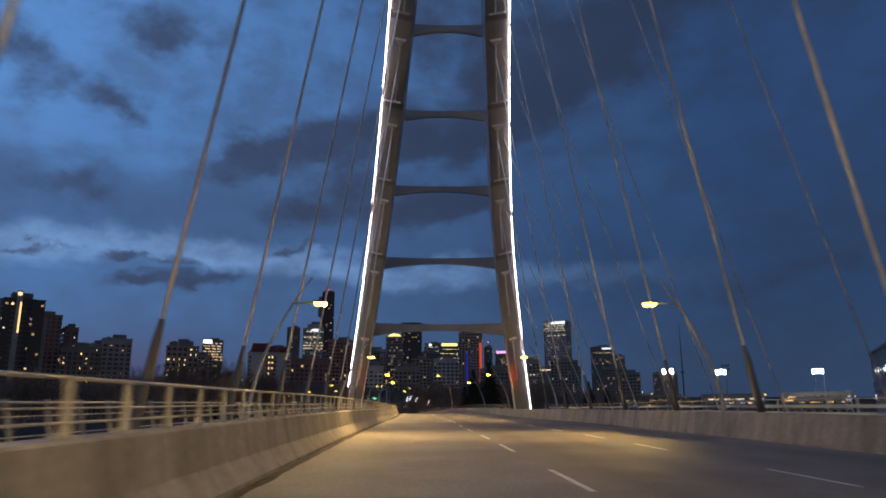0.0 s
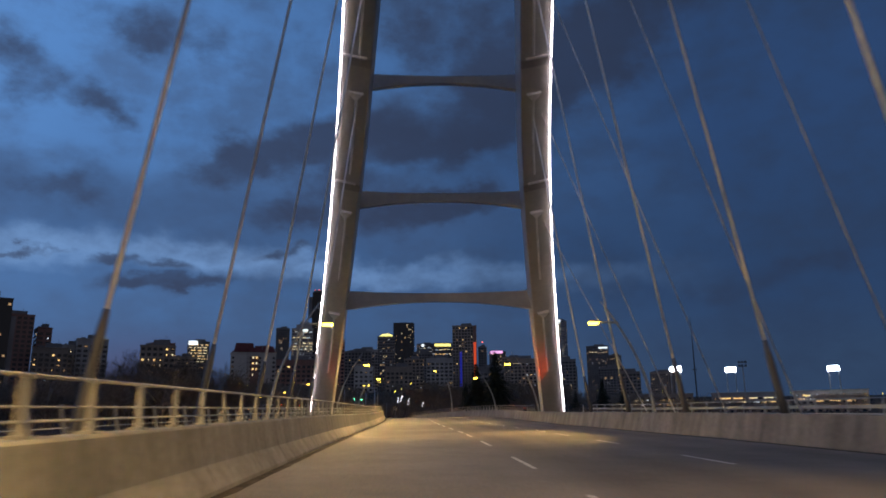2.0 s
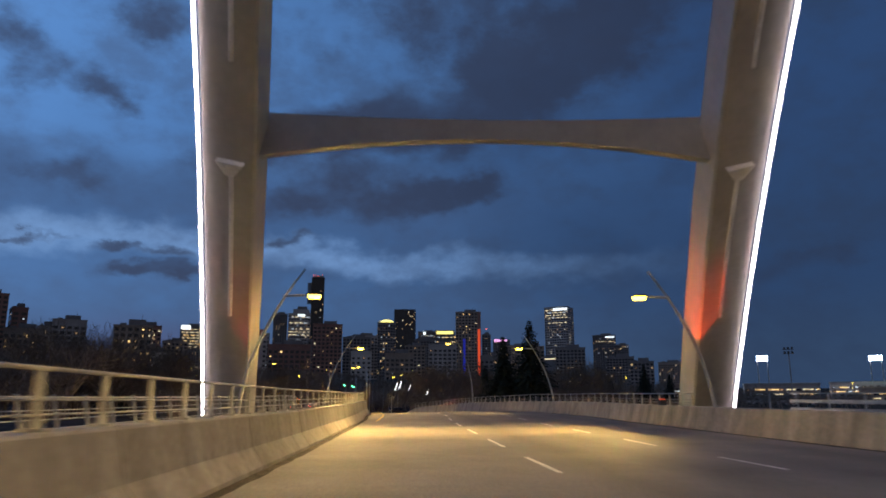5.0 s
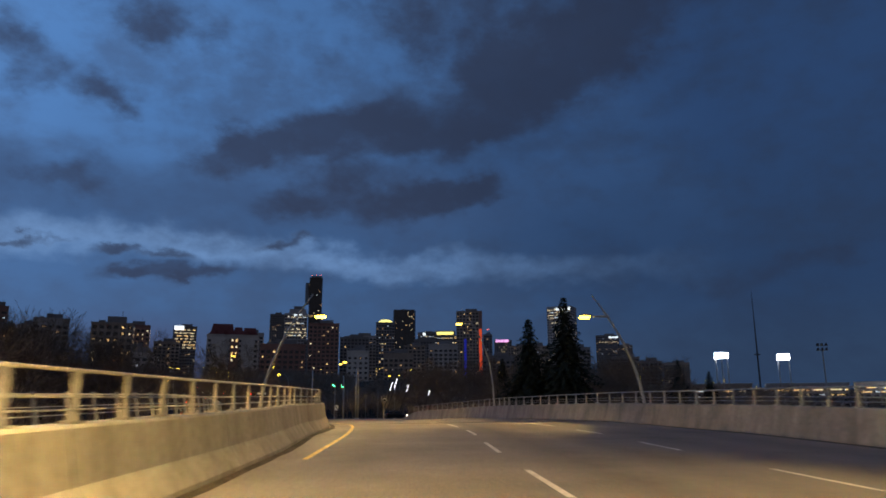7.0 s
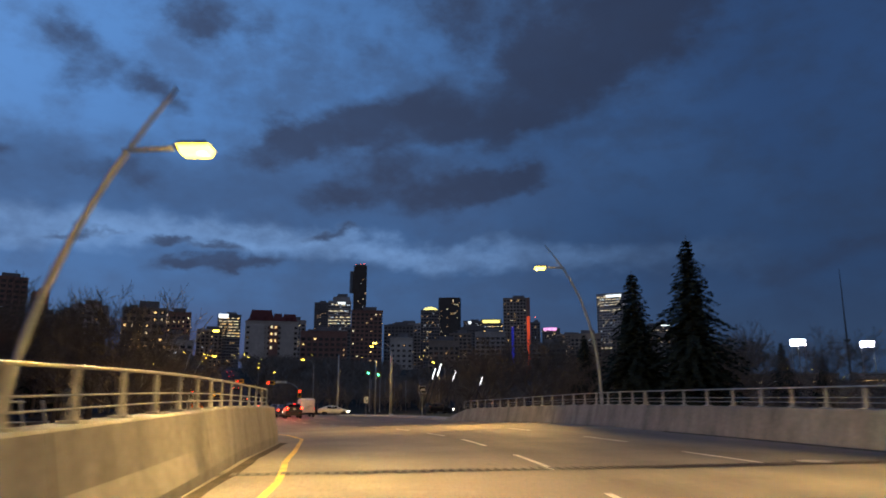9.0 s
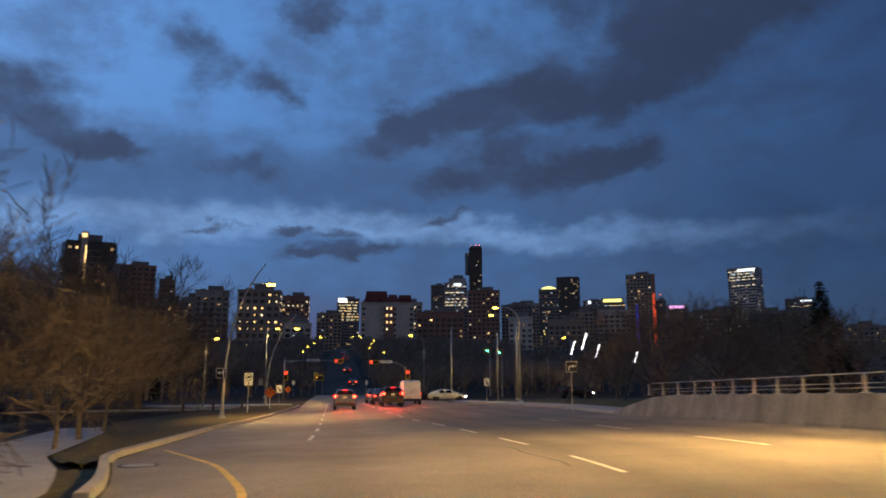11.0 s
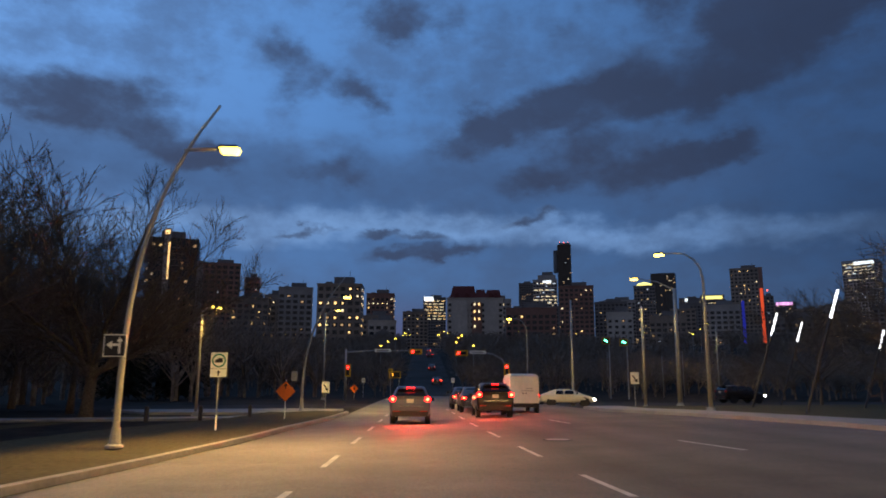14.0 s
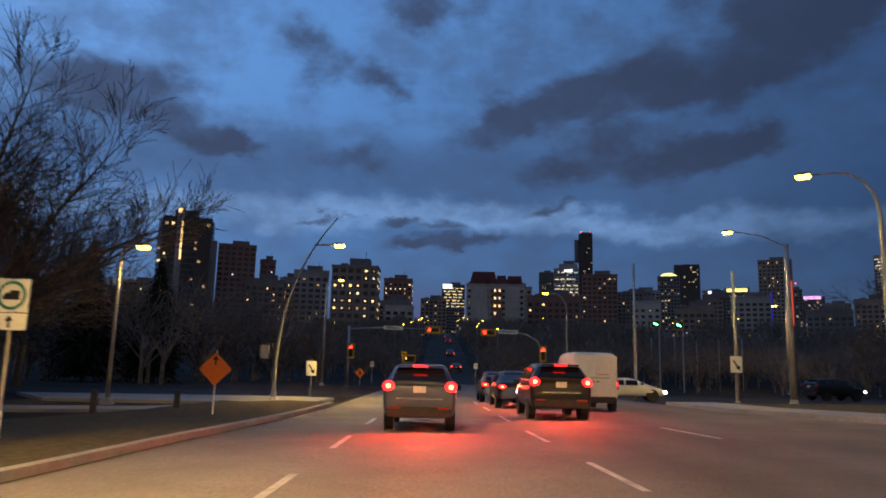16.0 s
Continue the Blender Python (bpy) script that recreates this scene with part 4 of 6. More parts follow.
tube(bm, [(0, 4, 0), (0, 4, h + 1)], 19.5, 24)
part("curved_front", bm, glass_dark, r)
r, h = tower("lit_office", "office block with bands of lit floors", 6, 1553.5, 37.4, 26, 0, 160, "dark", 3.8, 3.4, 0.10, ("cool", "pale", "cool"), bands=12, seed=30)
add_light(r, "roof_sign", sign_white, (-6, -13.3, h - 3), (5, 0.5, 5), "small white sign")
r, h = tower("yellow_crowned_office", "office block with a glowing yellow crown", 34.9, 1322.5, 38.3, 26, -2, 130, "dark", 3.8, 3.4, 0.12, ("pale", "warm", "cool"), bands=10, seed=31, roof=False)
add_light(r, "crown", WALLS["dark"], (0, 0, h + 4), (34, 22, 8))
add_light(r, "crown_light", crown_yellow, (0, -11.2, h + 4.2), (28, 0.6, 4.6), "glowing yellow crown sign")
r, h = tower("striped_tower", "brown office tower with red and blue light strips", 51.1, 923.6, 29, 22, -5, 116, "brown", 3.6, 3.6, 0.07, ("pale", "warm", "dim"), seed=32, glass=0.4)
add_light(r, "blue_strip", neon_blue, (-4.5, -11.3, h - 52), (2.6, 0.4, 42), "blue strip of light")
add_light(r, "red_strip", neon_red, (12.6, -11.3, h - 48), (2.6, 0.4, 56), "red strip of light")
add_light(r, "corner_pier", WALLS["brick"], (13, -10.4, h / 2), (3.4, 1.6, h))
r, h = tower("back_tower", "narrow dark tower with a red beacon", 84.6, 1067.9, 12, 14, -6, 105, "dark", seed=33, lit=0.06)
add_light(r, "beacon", beacon_red, (0, 0, h + 8), (1.2, 1.2, 1.2))
r, h = tower("pink_sign_hotel", "hotel block with a pink roof sign", 121.6, 1219.5, 26.4, 20, -7, 112, "dark", 3.4, 3.2, 0.18, ("warm", "pale", "cool"), seed=34, roof=False)
bars(r, sign_pink, -11, -10.4, h - 0.5, (3, 2.4, 5, 7), 4.0, 0.7)
tower("low_office", "low dark office block", 138.5, 1161.5, 31.5, 20, -8, 97.9, "brown", seed=35, lit=0.07)
r, h = tower("pale_office_tower", "broad grey office tower with lit floors and roof lettering", 203, 1158.9, 36, 30, -28, 155, "grey", 3.8, 3.4, 0.10, ("pale", "cool", "pale"), bands=6, seed=36, roof=False, most=90)
bars(r, sign_white, -4, -15.3, h - 3.2, (3, 3, 2.6, 3, 2.8, 3), 3.6, 0.8)
add_light(r, "podium", WALLS["dark"], (0, -10, 26), (70, 24, 50))
add_light(r, "podium_light", win_pale, (-2, -22.2, 46), (66, 0.4, 1.4))
r, h = tower("office_tower", "dark office tower with a small roof sign", 308, 1312.4, 38.1, 24, -14, 129.1, "dark", seed=37, lit=0.08, bands=3, mix=("pale", "cool", "dim"), most=50)
bars(r, sign_white, 2, -12.3, h - 3, (5, 4, 5), 2.2, 0.5)
tower("office_block", "dark office block with lit windows", 335.7, 1305, 22.7, 18, -15, 112.3, "dark", seed=38, lit=0.10)
tower("low_block", "low dark block with two lit windows", 205.6, 759.6, 22, 16, -17, 48.3, "dark", seed=39, lit=0.05)
tower("apartment_block", "brown apartment block on the bank", -258.3, 541.6, 22, 16, 28, 53.8, "brown", seed=40, lit=0.08)
tower("apartment_block", "grey apartment block behind the hotel", -152.9, 730.8, 23.7, 18, 12, 70.7, "grey", seed=41, lit=0.06)
tower("office_block", "plain dark office block", -72.7, 847.6, 29.2, 18, 5, 78.8, "dark", seed=42, lit=0.06)
rnd = random.Random(5)
for i, (x, y, w, top, wall) in enumerate(((-420, 620, 26, 66, "brown"), (-350, 560, 22, 54, "grey"), (-380, 700, 24, 74, "dark"), (-205, 610, 20, 48, "brown"), (-180, 560, 16, 40, "cream"), (-20, 640, 22, 46, "brown"), (15, 700, 24, 58, "grey"), (60, 690, 26, 48, "dark"), (100, 760, 26, 62, "brown"), (150, 820, 30, 66, "dark"), (0, 1000, 26, 92, "dark"), (-10, 800, 20, 66, "brown"), (-110, 830, 24, 74, "dark"), (-190, 900, 24, 78, "grey"), (-255, 820, 24, 72, "brown"), (250, 1000, 34, 70, "dark"), (400, 1250, 40, 80, "brown"), (-480, 560, 30, 62, "dark"), (-560, 640, 34, 70, "grey"))):
    tower("city_block", "dim mid-rise block with scattered lit windows", x, y, w, 16, -math.degrees(math.atan2(x, y - 100)), top, wall, seed=60 + i, lit=0.06, most=24)


# ---------------------------------------------------------------- trees
def branch_tree(bm, rnd, p, d, length, r, depth, sides, spread, twigs=3, droop=0.0, segs=3, finest=0.013):
    """Grows one limb and its boughs into bm."""
    pts, radii, q, e = [p.copy()], [max(finest, r)], p.copy(), d.copy()
    for k in range(segs):
        e = (e + Vector((rnd.uniform(-1, 1), rnd.uniform(-1, 1), rnd.uniform(-0.5, 0.9) - droop)) * 0.125).normalized()
        q = q + e * (length / segs)
        pts.append(q.copy())
        radii.append(max(finest, r * (1 - 0.48 * (k + 1) / segs)))
    tube(bm, pts, radii, max(3, sides), caps=False)
    if depth == 0:
        return
    for k in range(twigs if depth > 1 else twigs + 1):
        t = 0.35 + 0.65 * (k + rnd.random() * 0.7) / twigs
        i = min(segs - 1, int(t * segs))
        base = pts[i].lerp(pts[i + 1], min(1.0, t * segs - i))
        side = e.orthogonal().normalized()
        side.rotate(Matrix.Rotation(rnd.uniform(0, 6.283), 3, e))
        nd = (e * rnd.uniform(0.55, 1.0) + side * spread * rnd.uniform(0.7, 1.2) + Vector((0, 0, 0.12))).normalized()
        branch_tree(bm, rnd, base, nd, length * rnd.uniform(0.55, 0.82), radii[i] * 0.58, depth - 1, sides - 1, spread, twigs, droop, segs if depth > 1 else min(segs, 2) if segs > 2 else 1, finest)


def bare_tree(name, label, x, y, z, tall, seed, turn=0, depth=5, spread=0.75, trunk=0.2, first=(0.27, 0.36), twigs=3):
    rnd = random.Random(seed)
    root = thing(name, label, "tree", pose(x, y, z, 0, 0, turn), "bare trees")
    bm = bmesh.new()
    pts = [(0, 0, -0.2), (0.05, 0.02, tall * 0.08), (0.12, -0.05, tall * 0.18), (0.1, 0.05, tall * 0.27)]
    tube(bm, pts, [trunk * 1.35, trunk, trunk * 0.92, trunk * 0.85], 9)
    part("trunk", bm, bark, root, smooth_faces=True)
    bm = bmesh.new()
    top = Vector(pts[-1])
    for k in range(7):
        a = 6.283 * k / 7 + rnd.uniform(-0.4, 0.4)
        d = Vector((math.cos(a) * 0.9, math.sin(a) * 0.9, rnd.uniform(0.25, 1.2))).normalized()
        branch_tree(bm, rnd, top - Vector((0, 0, rnd.uniform(0, tall * 0.06))), d, tall * rnd.uniform(*first), trunk * 0.55, depth, 6, spread, twigs, 0.05)
    branch_tree(bm, rnd, top, Vector((0, 0, 1)), tall * first[1] * 0.95, trunk * 0.6, depth, 6, spread, twigs)
    part("crown", bm, bark, root, "bare winter crown of fine twigs")
    return root


def spreading_tree(name, label, x, y, z, tall, seed, turn=0):
    """A broad leafless tree: several stems, long arching boughs, short side shoots with fine twigs."""
    rnd = random.Random(seed)
    root = thing(name, label, "tree", pose(x, y, z, 0, 0, turn), "bare trees")
    bm = bmesh.new()
    tube(bm, [(0, 0, -0.2), (0.05, 0, 0.9), (0.1, 0.05, 1.8), (0.15, 0.0, tall * 0.22)], [0.42, 0.30, 0.27, 0.24], 10)
    part("trunk", bm, bark, root, smooth_faces=True)
    bm = bmesh.new()
    up = Vector((0, 0, 1))
    for k in range(13):
        a = 6.283 * k / 13 * 2.0 + rnd.uniform(-0.25, 0.25)
        lift = rnd.uniform(0.35, 0.75) if k < 8 else rnd.uniform(1.2, 2.4)
        d = Vector((math.cos(a), math.sin(a), lift)).normalized()
        p = Vector((0.1, 0, tall * (0.14 + 0.09 * rnd.random())))
        length = tall * (rnd.uniform(0.62, 0.80) if k < 8 else rnd.uniform(0.66, 0.82))
        segs, pts = 9, [p]
        for i in range(segs):
            bend = Vector((rnd.uniform(-1, 1), rnd.uniform(-1, 1), rnd.uniform(-0.5, 0.5))) * 0.10
            d = (d + bend + up * (0.05 if i < 5 else -0.03)).normalized()
            pts.append(pts[-1] + d * length / segs)
        radii = [max(0.012, (0.13 if k < 8 else 0.15) * (1 - i / segs) ** 0.8) for i in range(segs + 1)]
        tube(bm, pts, radii, 7, caps=False)
        for i in range(26):
            f = 0.16 + 0.83 * (i + rnd.random()) / 26
            j = min(segs - 1, int(f * segs))
            base = pts[j].lerp(pts[j + 1], f * segs - j)
            e = (pts[j + 1] - pts[j]).normalized()
            side = e.orthogonal().normalized()
            side.rotate(Matrix.Rotation(rnd.uniform(0, 6.283), 3, e))
            nd = (e * rnd.uniform(0.7, 1.2) + side * rnd.uniform(0.5, 1.0) + up * 0.15).normalized()
            branch_tree(bm, rnd, base, nd, length * rnd.uniform(0.13, 0.26) * (1.25 - 0.7 * f), max(0.014, radii[j] * 0.42), 2, 4, 0.6, 4, 0.0, 3, 0.009)
    part("crown", bm, bark, root, "bare winter crown of fine twigs")
    return root


spreading_tree("bare_tree", "large leafless tree with long spreading boughs behind the verge", -41.6, 191.6, 1.7, 13.0, 3, 25)
second = bare_tree("bare_tree", "leafless tree with a dense twiggy crown", -47.5, 196.5, 1.7, 12.6, 8, 40, 5, 0.7, 0.2)
third = bare_tree("bare_tree", "slender leafless tree with upswept limbs", -39.5, 181.5, 1.7, 12.8, 14, 40, 5, 0.6, 0.15)
for i, (x, y, a, k) in enumerate(((-52, 188.5, 200, 1.25), (-56, 200, 80, 1.05), (-46, 176, 20, 0.85), (-53, 178, 300, 0.95), (-62, 190, 190, 1.1), (-66, 210, 240, 1.15), (-75, 200, 75, 1.2), (2.5, 216.5, 10, 1.0), (-2, 226, 100, 0.8), (10, 222, 210, 1.05), (20, 232, 310, 1.1), (30, 205, 50, 0.9), (14, 208, 140, 0.75), (36, 236, 250, 1.1), (24, 186, 20, 0.8), (18, 172, 75, 0.62), (23, 167, 200, 0.6), (7, 175, 30, 0.5), (-0.5, 191.5, 130, 0.72), (-15.4, 143.6, 160, 0.58), (-17.8, 152.5, 60, 0.42), (-20.5, 157.0, 250, 0.45), (-24.0, 163.0, 20, 0.5), (5, 198, 230, 0.8), (-55.5, 197, 330, 1.3), (-60, 184, 40, 1.3), (-66, 197, 140, 1.4), (-58, 209, 70, 1.1))):
    t = copy_thing(second if i % 2 else third, pose(x, y, ground_z(x, y), 0, 0, a))
    t.matrix_basis = pose(x, y, ground_z(x, y) - 0.05, 0, 0, a) @ Matrix.Diagonal((k, k, k, 1))


def spruce(x, y, z, tall, wide, seed):
    rnd = random.Random(seed)
    root = thing("spruce", "tall dark spruce with drooping boughs", "tree", pose(x, y, z), "spruces")
    bm = bmesh.new()
    tube(bm, [(0, 0, -0.2), (0, 0, tall * 0.5), (0, 0, tall)], [tall * 0.014, tall * 0.009, 0.015], 7)
    part("trunk", bm, bark, root)
    bm = bmesh.new()
    h = tall * 0.07
    while h < tall * 0.985:
        f = 1 - h / tall
        reach = wide * min(f ** 1.05, 0.62) * rnd.uniform(0.72, 1.12) + 0.12
        n = max(5, int(18 * f) + 5)
        for k in range(n):
            a = 6.283 * k / n + rnd.uniform(-0.3, 0.3)
            r = reach * rnd.uniform(0.6, 1.15)
            d = Vector((math.cos(a), math.sin(a), 0))
            s = Vector((-d.y, d.x, 0))
            steps = max(3, int(r / 0.27))
            for i in range(steps):
                t = (i + rnd.random()) / steps
                c = Vector((0, 0, h)) + d * r * t + Vector((0, 0, -0.45 * r * t * t + 0.15 * r * t))
                wdt = (0.16 + 0.30 * (1 - t)) * (0.5 + 0.5 * min(1, r)) * rnd.uniform(0.7, 1.3)
                for sg in (-1, 1):
                    tip = c + s * sg * wdt + d * wdt * 0.8 + Vector((0, 0, -0.18 * rnd.random()))
                    bm.faces.new([bm.verts.new(v) for v in (c - d * 0.12, tip, c + d * 0.22 + Vector((0, 0, -0.10 - 0.12 * rnd.random())))])
                bm.faces.new([bm.verts.new(v) for v in (c + s * 0.07, c - s * 0.07, c + d * 0.1 + Vector((0, 0, -0.28 * rnd.uniform(0.5, 1.2))))])
        h += tall * 0.014 * rnd.uniform(0.8, 1.3) + 0.06
    part("crown", bm, needles, root, "dark drooping boughs")
    return root


big = spruce(13.2, 166.0, 1.8, 13.4, 6.0, 1)
spruce(9.75, 168.0, 1.8, 11.3, 4.8, 2)
for x, y, k, a in ((8.5, 183, 0.62, 210), (14, 182, 0.6, 300), (53, 247, 0.95, 90), (58, 243, 0.75, 10), (46, 252, 0.7, 250), (-70, 226, 1.0, 100), (-66.5, 231, 0.9, 10)):
    t = copy_thing(big, pose(x, y, ground_z(x, y), 0, 0, a))
    t.scale = (k, k, k)
    t.matrix_basis = pose(x, y, ground_z(x, y), 0, 0, a) @ Matrix.Diagonal((k, k, k, 1))

# woods on the bank and along the flats: one mass of bare trees
rnd = random.Random(21)
bm = bmesh.new()
patterns = []
for k in range(4):
    one = bmesh.new()
    tube(one, [(0, 0, 0), (0, 0, 3.2)], [0.2, 0.14], 4)
    for j in range(7):
        a = rnd.uniform(0, 6.283)
        branch_tree(one, rnd, Vector((0, 0, rnd.uniform(1.2, 3.2))), Vector((math.cos(a) * 0.7, math.sin(a) * 0.7, rnd.uniform(0.7, 1.3))).normalized(), rnd.uniform(3.4, 4.6), 0.11, 2, 3, 0.8, 3, 0.0, 2)
    vs = np.array([v.co[:] for v in one.verts])
    one.verts.index_update()
    patterns.append((vs, [[v.index for v in f.verts] for f in one.faces]))
    one.free()
bm.free()
verts, faces, start = [], [], 0


def plant(x, y, k):
    global start
    vs, fs = patterns[rnd.randrange(4)]
    a = rnd.uniform(0, 6.283)
    c, s = math.cos(a), math.sin(a)
    m = np.array(((c, -s, 0), (s, c, 0), (0, 0, 1)))
    verts.append(vs @ m.T * k + np.array((x, y, ground_z(x, y) - 0.2)))
    faces.extend([[i + start for i in f] for f in fs])
    start += len(vs)


placed = 0
while placed < 420:
    y = 263 + 75 * rnd.random() ** 1.7
    x = rnd.uniform(-250, 150)
    if abs(x - (-0.3555 * (y - 240) - 40.5) - 1) < 6.6:
        continue
    plant(x, y, rnd.uniform(0.5, 0.8) * (1.0 if y < 290 else 0.8))
    placed += 1
placed = 0
while placed < 200:
    y = rnd.uniform(264, 300)
    x = rnd.uniform(-105, 40)
    if abs(x - (-0.3555 * (y - 240) - 40.5) - 1) < 6.6:
        continue
    plant(x, y, rnd.uniform(0.5, 0.78))
    placed += 1
for i in range(70):
    plant(rnd.uniform(90, 380), rnd.uniform(330, 480), rnd.uniform(0.45, 0.75))
for i in range(60):
    plant(rnd.uniform(-260, 120), rnd.uniform(340, 430), rnd.uniform(0.35, 0.6))
for i in range(150):
    plant(rnd.uniform(-170, -60), rnd.uniform(222, 262), rnd.uniform(1.0, 1.55))
placed = 0
while placed < 110:
    x, y = rnd.uniform(-120, -47), rnd.uniform(160, 212)
    if abs(y - 199 - (x + 60) * 0.544) < 9 or (x > -60 and y > 190):
        continue
    plant(x, y, rnd.uniform(0.9, 1.5))
    placed += 1
for i in range(60):
    plant(rnd.uniform(8, 50), rnd.uniform(176, 205), rnd.uniform(0.3, 0.5))
for i in range(25):
    plant(rnd.uniform(60, 330), rnd.uniform(300, 430), rnd.uniform(0.3, 0.55))
for i in range(60):
    plant(rnd.uniform(-150, -14), rnd.uniform(104, 136), rnd.uniform(0.4, 0.65))
thin = []
for k in range(4):
    one = bmesh.new()
    tube(one, [(0, 0, 0), (0, 0, 3.6)], [0.22, 0.14], 3)
    for j in range(11):
        a = rnd.uniform(0, 6.283)
        branch_tree(one, rnd, Vector((0, 0, rnd.uniform(0.8, 3.4))), Vector((math.cos(a) * 0.8, math.sin(a) * 0.8, rnd.uniform(0.6, 1.4))).normalized(), rnd.uniform(2.8, 4.4), 0.16, 1, 3, 0.8, 4, 0.0, 2, 0.05)
    one.verts.index_update()
    thin.append((np.array([v.co[:] for v in one.verts]), [[v.index for v in f.verts] for f in one.faces]))
    one.free()
patterns = thin
placed = 0
while placed < 900:
    y = rnd.uniform(300, 470)
    x = rnd.uniform(-270, 130) if rnd.random() < 0.5 else -0.3555 * (y - 240) - 40.5 + rnd.choice((-1, 1)) * rnd.uniform(9, 55)
    if abs(x - (-0.3555 * (y - 240) - 40.5) - 1) < 8.0:
        continue
    plant(x, y, rnd.uniform(0.55, 1.05))
    placed += 1
me = bpy.data.meshes.new("woods")
me.from_pydata(np.concatenate(verts).tolist(), [], faces)
me.materials.append(twig_far)
tagged(new("woods", me), "mass of dark leafless trees on the river bank", "woods", kind="stuff")

# ---------------------------------------------------------------- verges, kerbs, islands
def verge(name, ring, top, mat, label, category):
    bm = bmesh.new()
    a = [bm.verts.new((x, y, top - 0.3)) for x, y in ring]
    b = [bm.verts.new((x, y, top)) for x, y in ring]
    bm.faces.new(b)
    for i in range(len(ring)):
        j = (i + 1) % len(ring)
        bm.faces.new((a[i], a[j], b[j], b[i]))
    return structure(name, bm, mat, label, category)


# earth shoulders that carry the road down to the flats
bm = bmesh.new()
rings = []
for y in np.linspace(137.5, 204, 34):
    l = left_edge(y) if y > 141 else -3.0
    p = on_road(y, l - 13, 0)
    rings.append([on_road(y, l + 0.04, 0.01), on_road(y, l - 3.0, 0.03), on_road(y, l - 8.0, -0.02), Vector((p.x, p.y, 1.72))])
sweep(bm, rings, closed=False)
structure("shoulder_west", bm, dry_grass, "dry grass shoulder beside the road", "verge")
bm = bmesh.new()
rings = []
for y in np.linspace(128, 173, 24):
    o = (east_curve(y) if y > 141.5 else 11.45) + 0.5
    p = on_road(y, o + 9, 0)
    rings.append([on_road(y, o, -0.02), on_road(y, o + 3.0, -0.08), Vector((p.x, p.y, 1.70))])
sweep(bm, rings, closed=False)
structure("shoulder_east", bm, dry_grass, "dry grass bank behind the barrier", "verge")

bm = bmesh.new()
rings = []
for y in np.linspace(145.5, 202, 40):
    l = left_edge(y)
    rings.append([on_road(y, l, -0.1), on_road(y, l - 0.03, 0.14), on_road(y, l - 0.2, 0.15), on_road(y, l - 0.22, -0.1)])
sweep(bm, rings)
structure("kerb_west", bm, walk_concrete, "pale concrete kerb beside the verge", "kerb")
bm = bmesh.new()
rings = []
for y in np.linspace(150, 203, 40):
    l = left_edge(y) - 0.22
    far = float(np.interp(y, (150, 165, 178, 190, 203), (0.6, 3.4, 7.5, 6.4, 4.6)))
    rings.append([on_road(y, l - far * k / 5, 0.13 + 0.03 * math.sin(k * 1.7 + y * 0.3)) for k in range(6)])
sweep(bm, rings, closed=False)
structure("verge_west", bm, dry_grass, "strip of dry brown grass beside the kerb", "verge")
bm = bmesh.new()
rings = []
for y in np.linspace(141, 172, 20):
    l = left_edge(y) - 0.22 - float(np.interp(y, (141, 150, 165, 172), (0.1, 0.7, 3.5, 5.2)))
    rings.append([on_road(y, l - w, 0.10) for w in (0, 2.4)])
sweep(bm, rings, closed=False)
structure("path_west", bm, walk_concrete, "pale concrete path joining the bridge walkway", "path")
bm = bmesh.new()
rings = []
for y in np.linspace(171.5, 206, 26):
    o = right_edge(y) + 0.02
    rings.append([on_road(y, o, -0.1), on_road(y, o + 0.03, 0.14), on_road(y, o + 2.2, 0.15), on_road(y, o + 2.25, -0.1)])
sweep(bm, rings)
structure("sidewalk_east", bm, walk_concrete, "concrete sidewalk and kerb along the approach", "sidewalk")
verge("lawn_east", [tuple(on_road(y, right_edge(y) + 2.2)[:2]) for y in (172, 180, 190, 200, 206)] + [(2, 226), (40, 250), (60, 215), (40, 180), (12, 172)], 2.2, dry_grass, "dry brown lawn with scattered trees", "lawn")
verge("island_east", [(-16.4, 205.6), (-14.6, 205.0), (-8.5, 208.5), (-4.0, 213.5), (-6.2, 215.6), (-12.5, 213.2)], 2.17, walk_concrete, "raised concrete traffic island", "traffic island")
verge("path_corner", [(-47.0, 184.0), (-37.3, 191.0), (-34.4, 193.6), (-33.0, 199.4), (-34.8, 200.4), (-36.0, 195.2), (-38.6, 192.8), (-47.5, 186.4)], 1.80, walk_concrete, "pale concrete footpath round the corner", "path")
verge("corner_west", [(-34.8, 200.4), (-33.0, 202.2), (-35.0, 208.2), (-38.0, 208.0), (-48.0, 200.5), (-42.5, 197.0)], 1.83, walk_concrete, "raised concrete corner with ramps", "sidewalk")

# short wooden posts along the verge
wood = material("weathered_wood", (0.09, 0.075, 0.06), 0.9, vary=0.2, grain=10, bump=0.3)
f0, f1 = Vector((-36.5, 190.0, 1.74)), Vector((-33.7, 194.4, 1.74))
for k in range(3):
    p = f0.lerp(f1, k / 2)
    root = thing("wooden_bollard", "short weathered wooden post on the verge", "bollard", pose(p.x, p.y, p.z - 0.05, 0, 0, 17 + 5 * k), "verge posts")
    bm = bmesh.new()
    box(bm, (0, 0, 0.34), (0.17, 0.17, 0.74))
    bmesh.ops.bevel(bm, geom=bm.edges[:], offset=0.015, segments=1, affect="EDGES")
    part("post", bm, wood, root)
    bm = bmesh.new()
    box(bm, (0, 0, 0.73), (0.16, 0.16, 0.05), taper=0.5)
    part("cap", bm, wood, root)


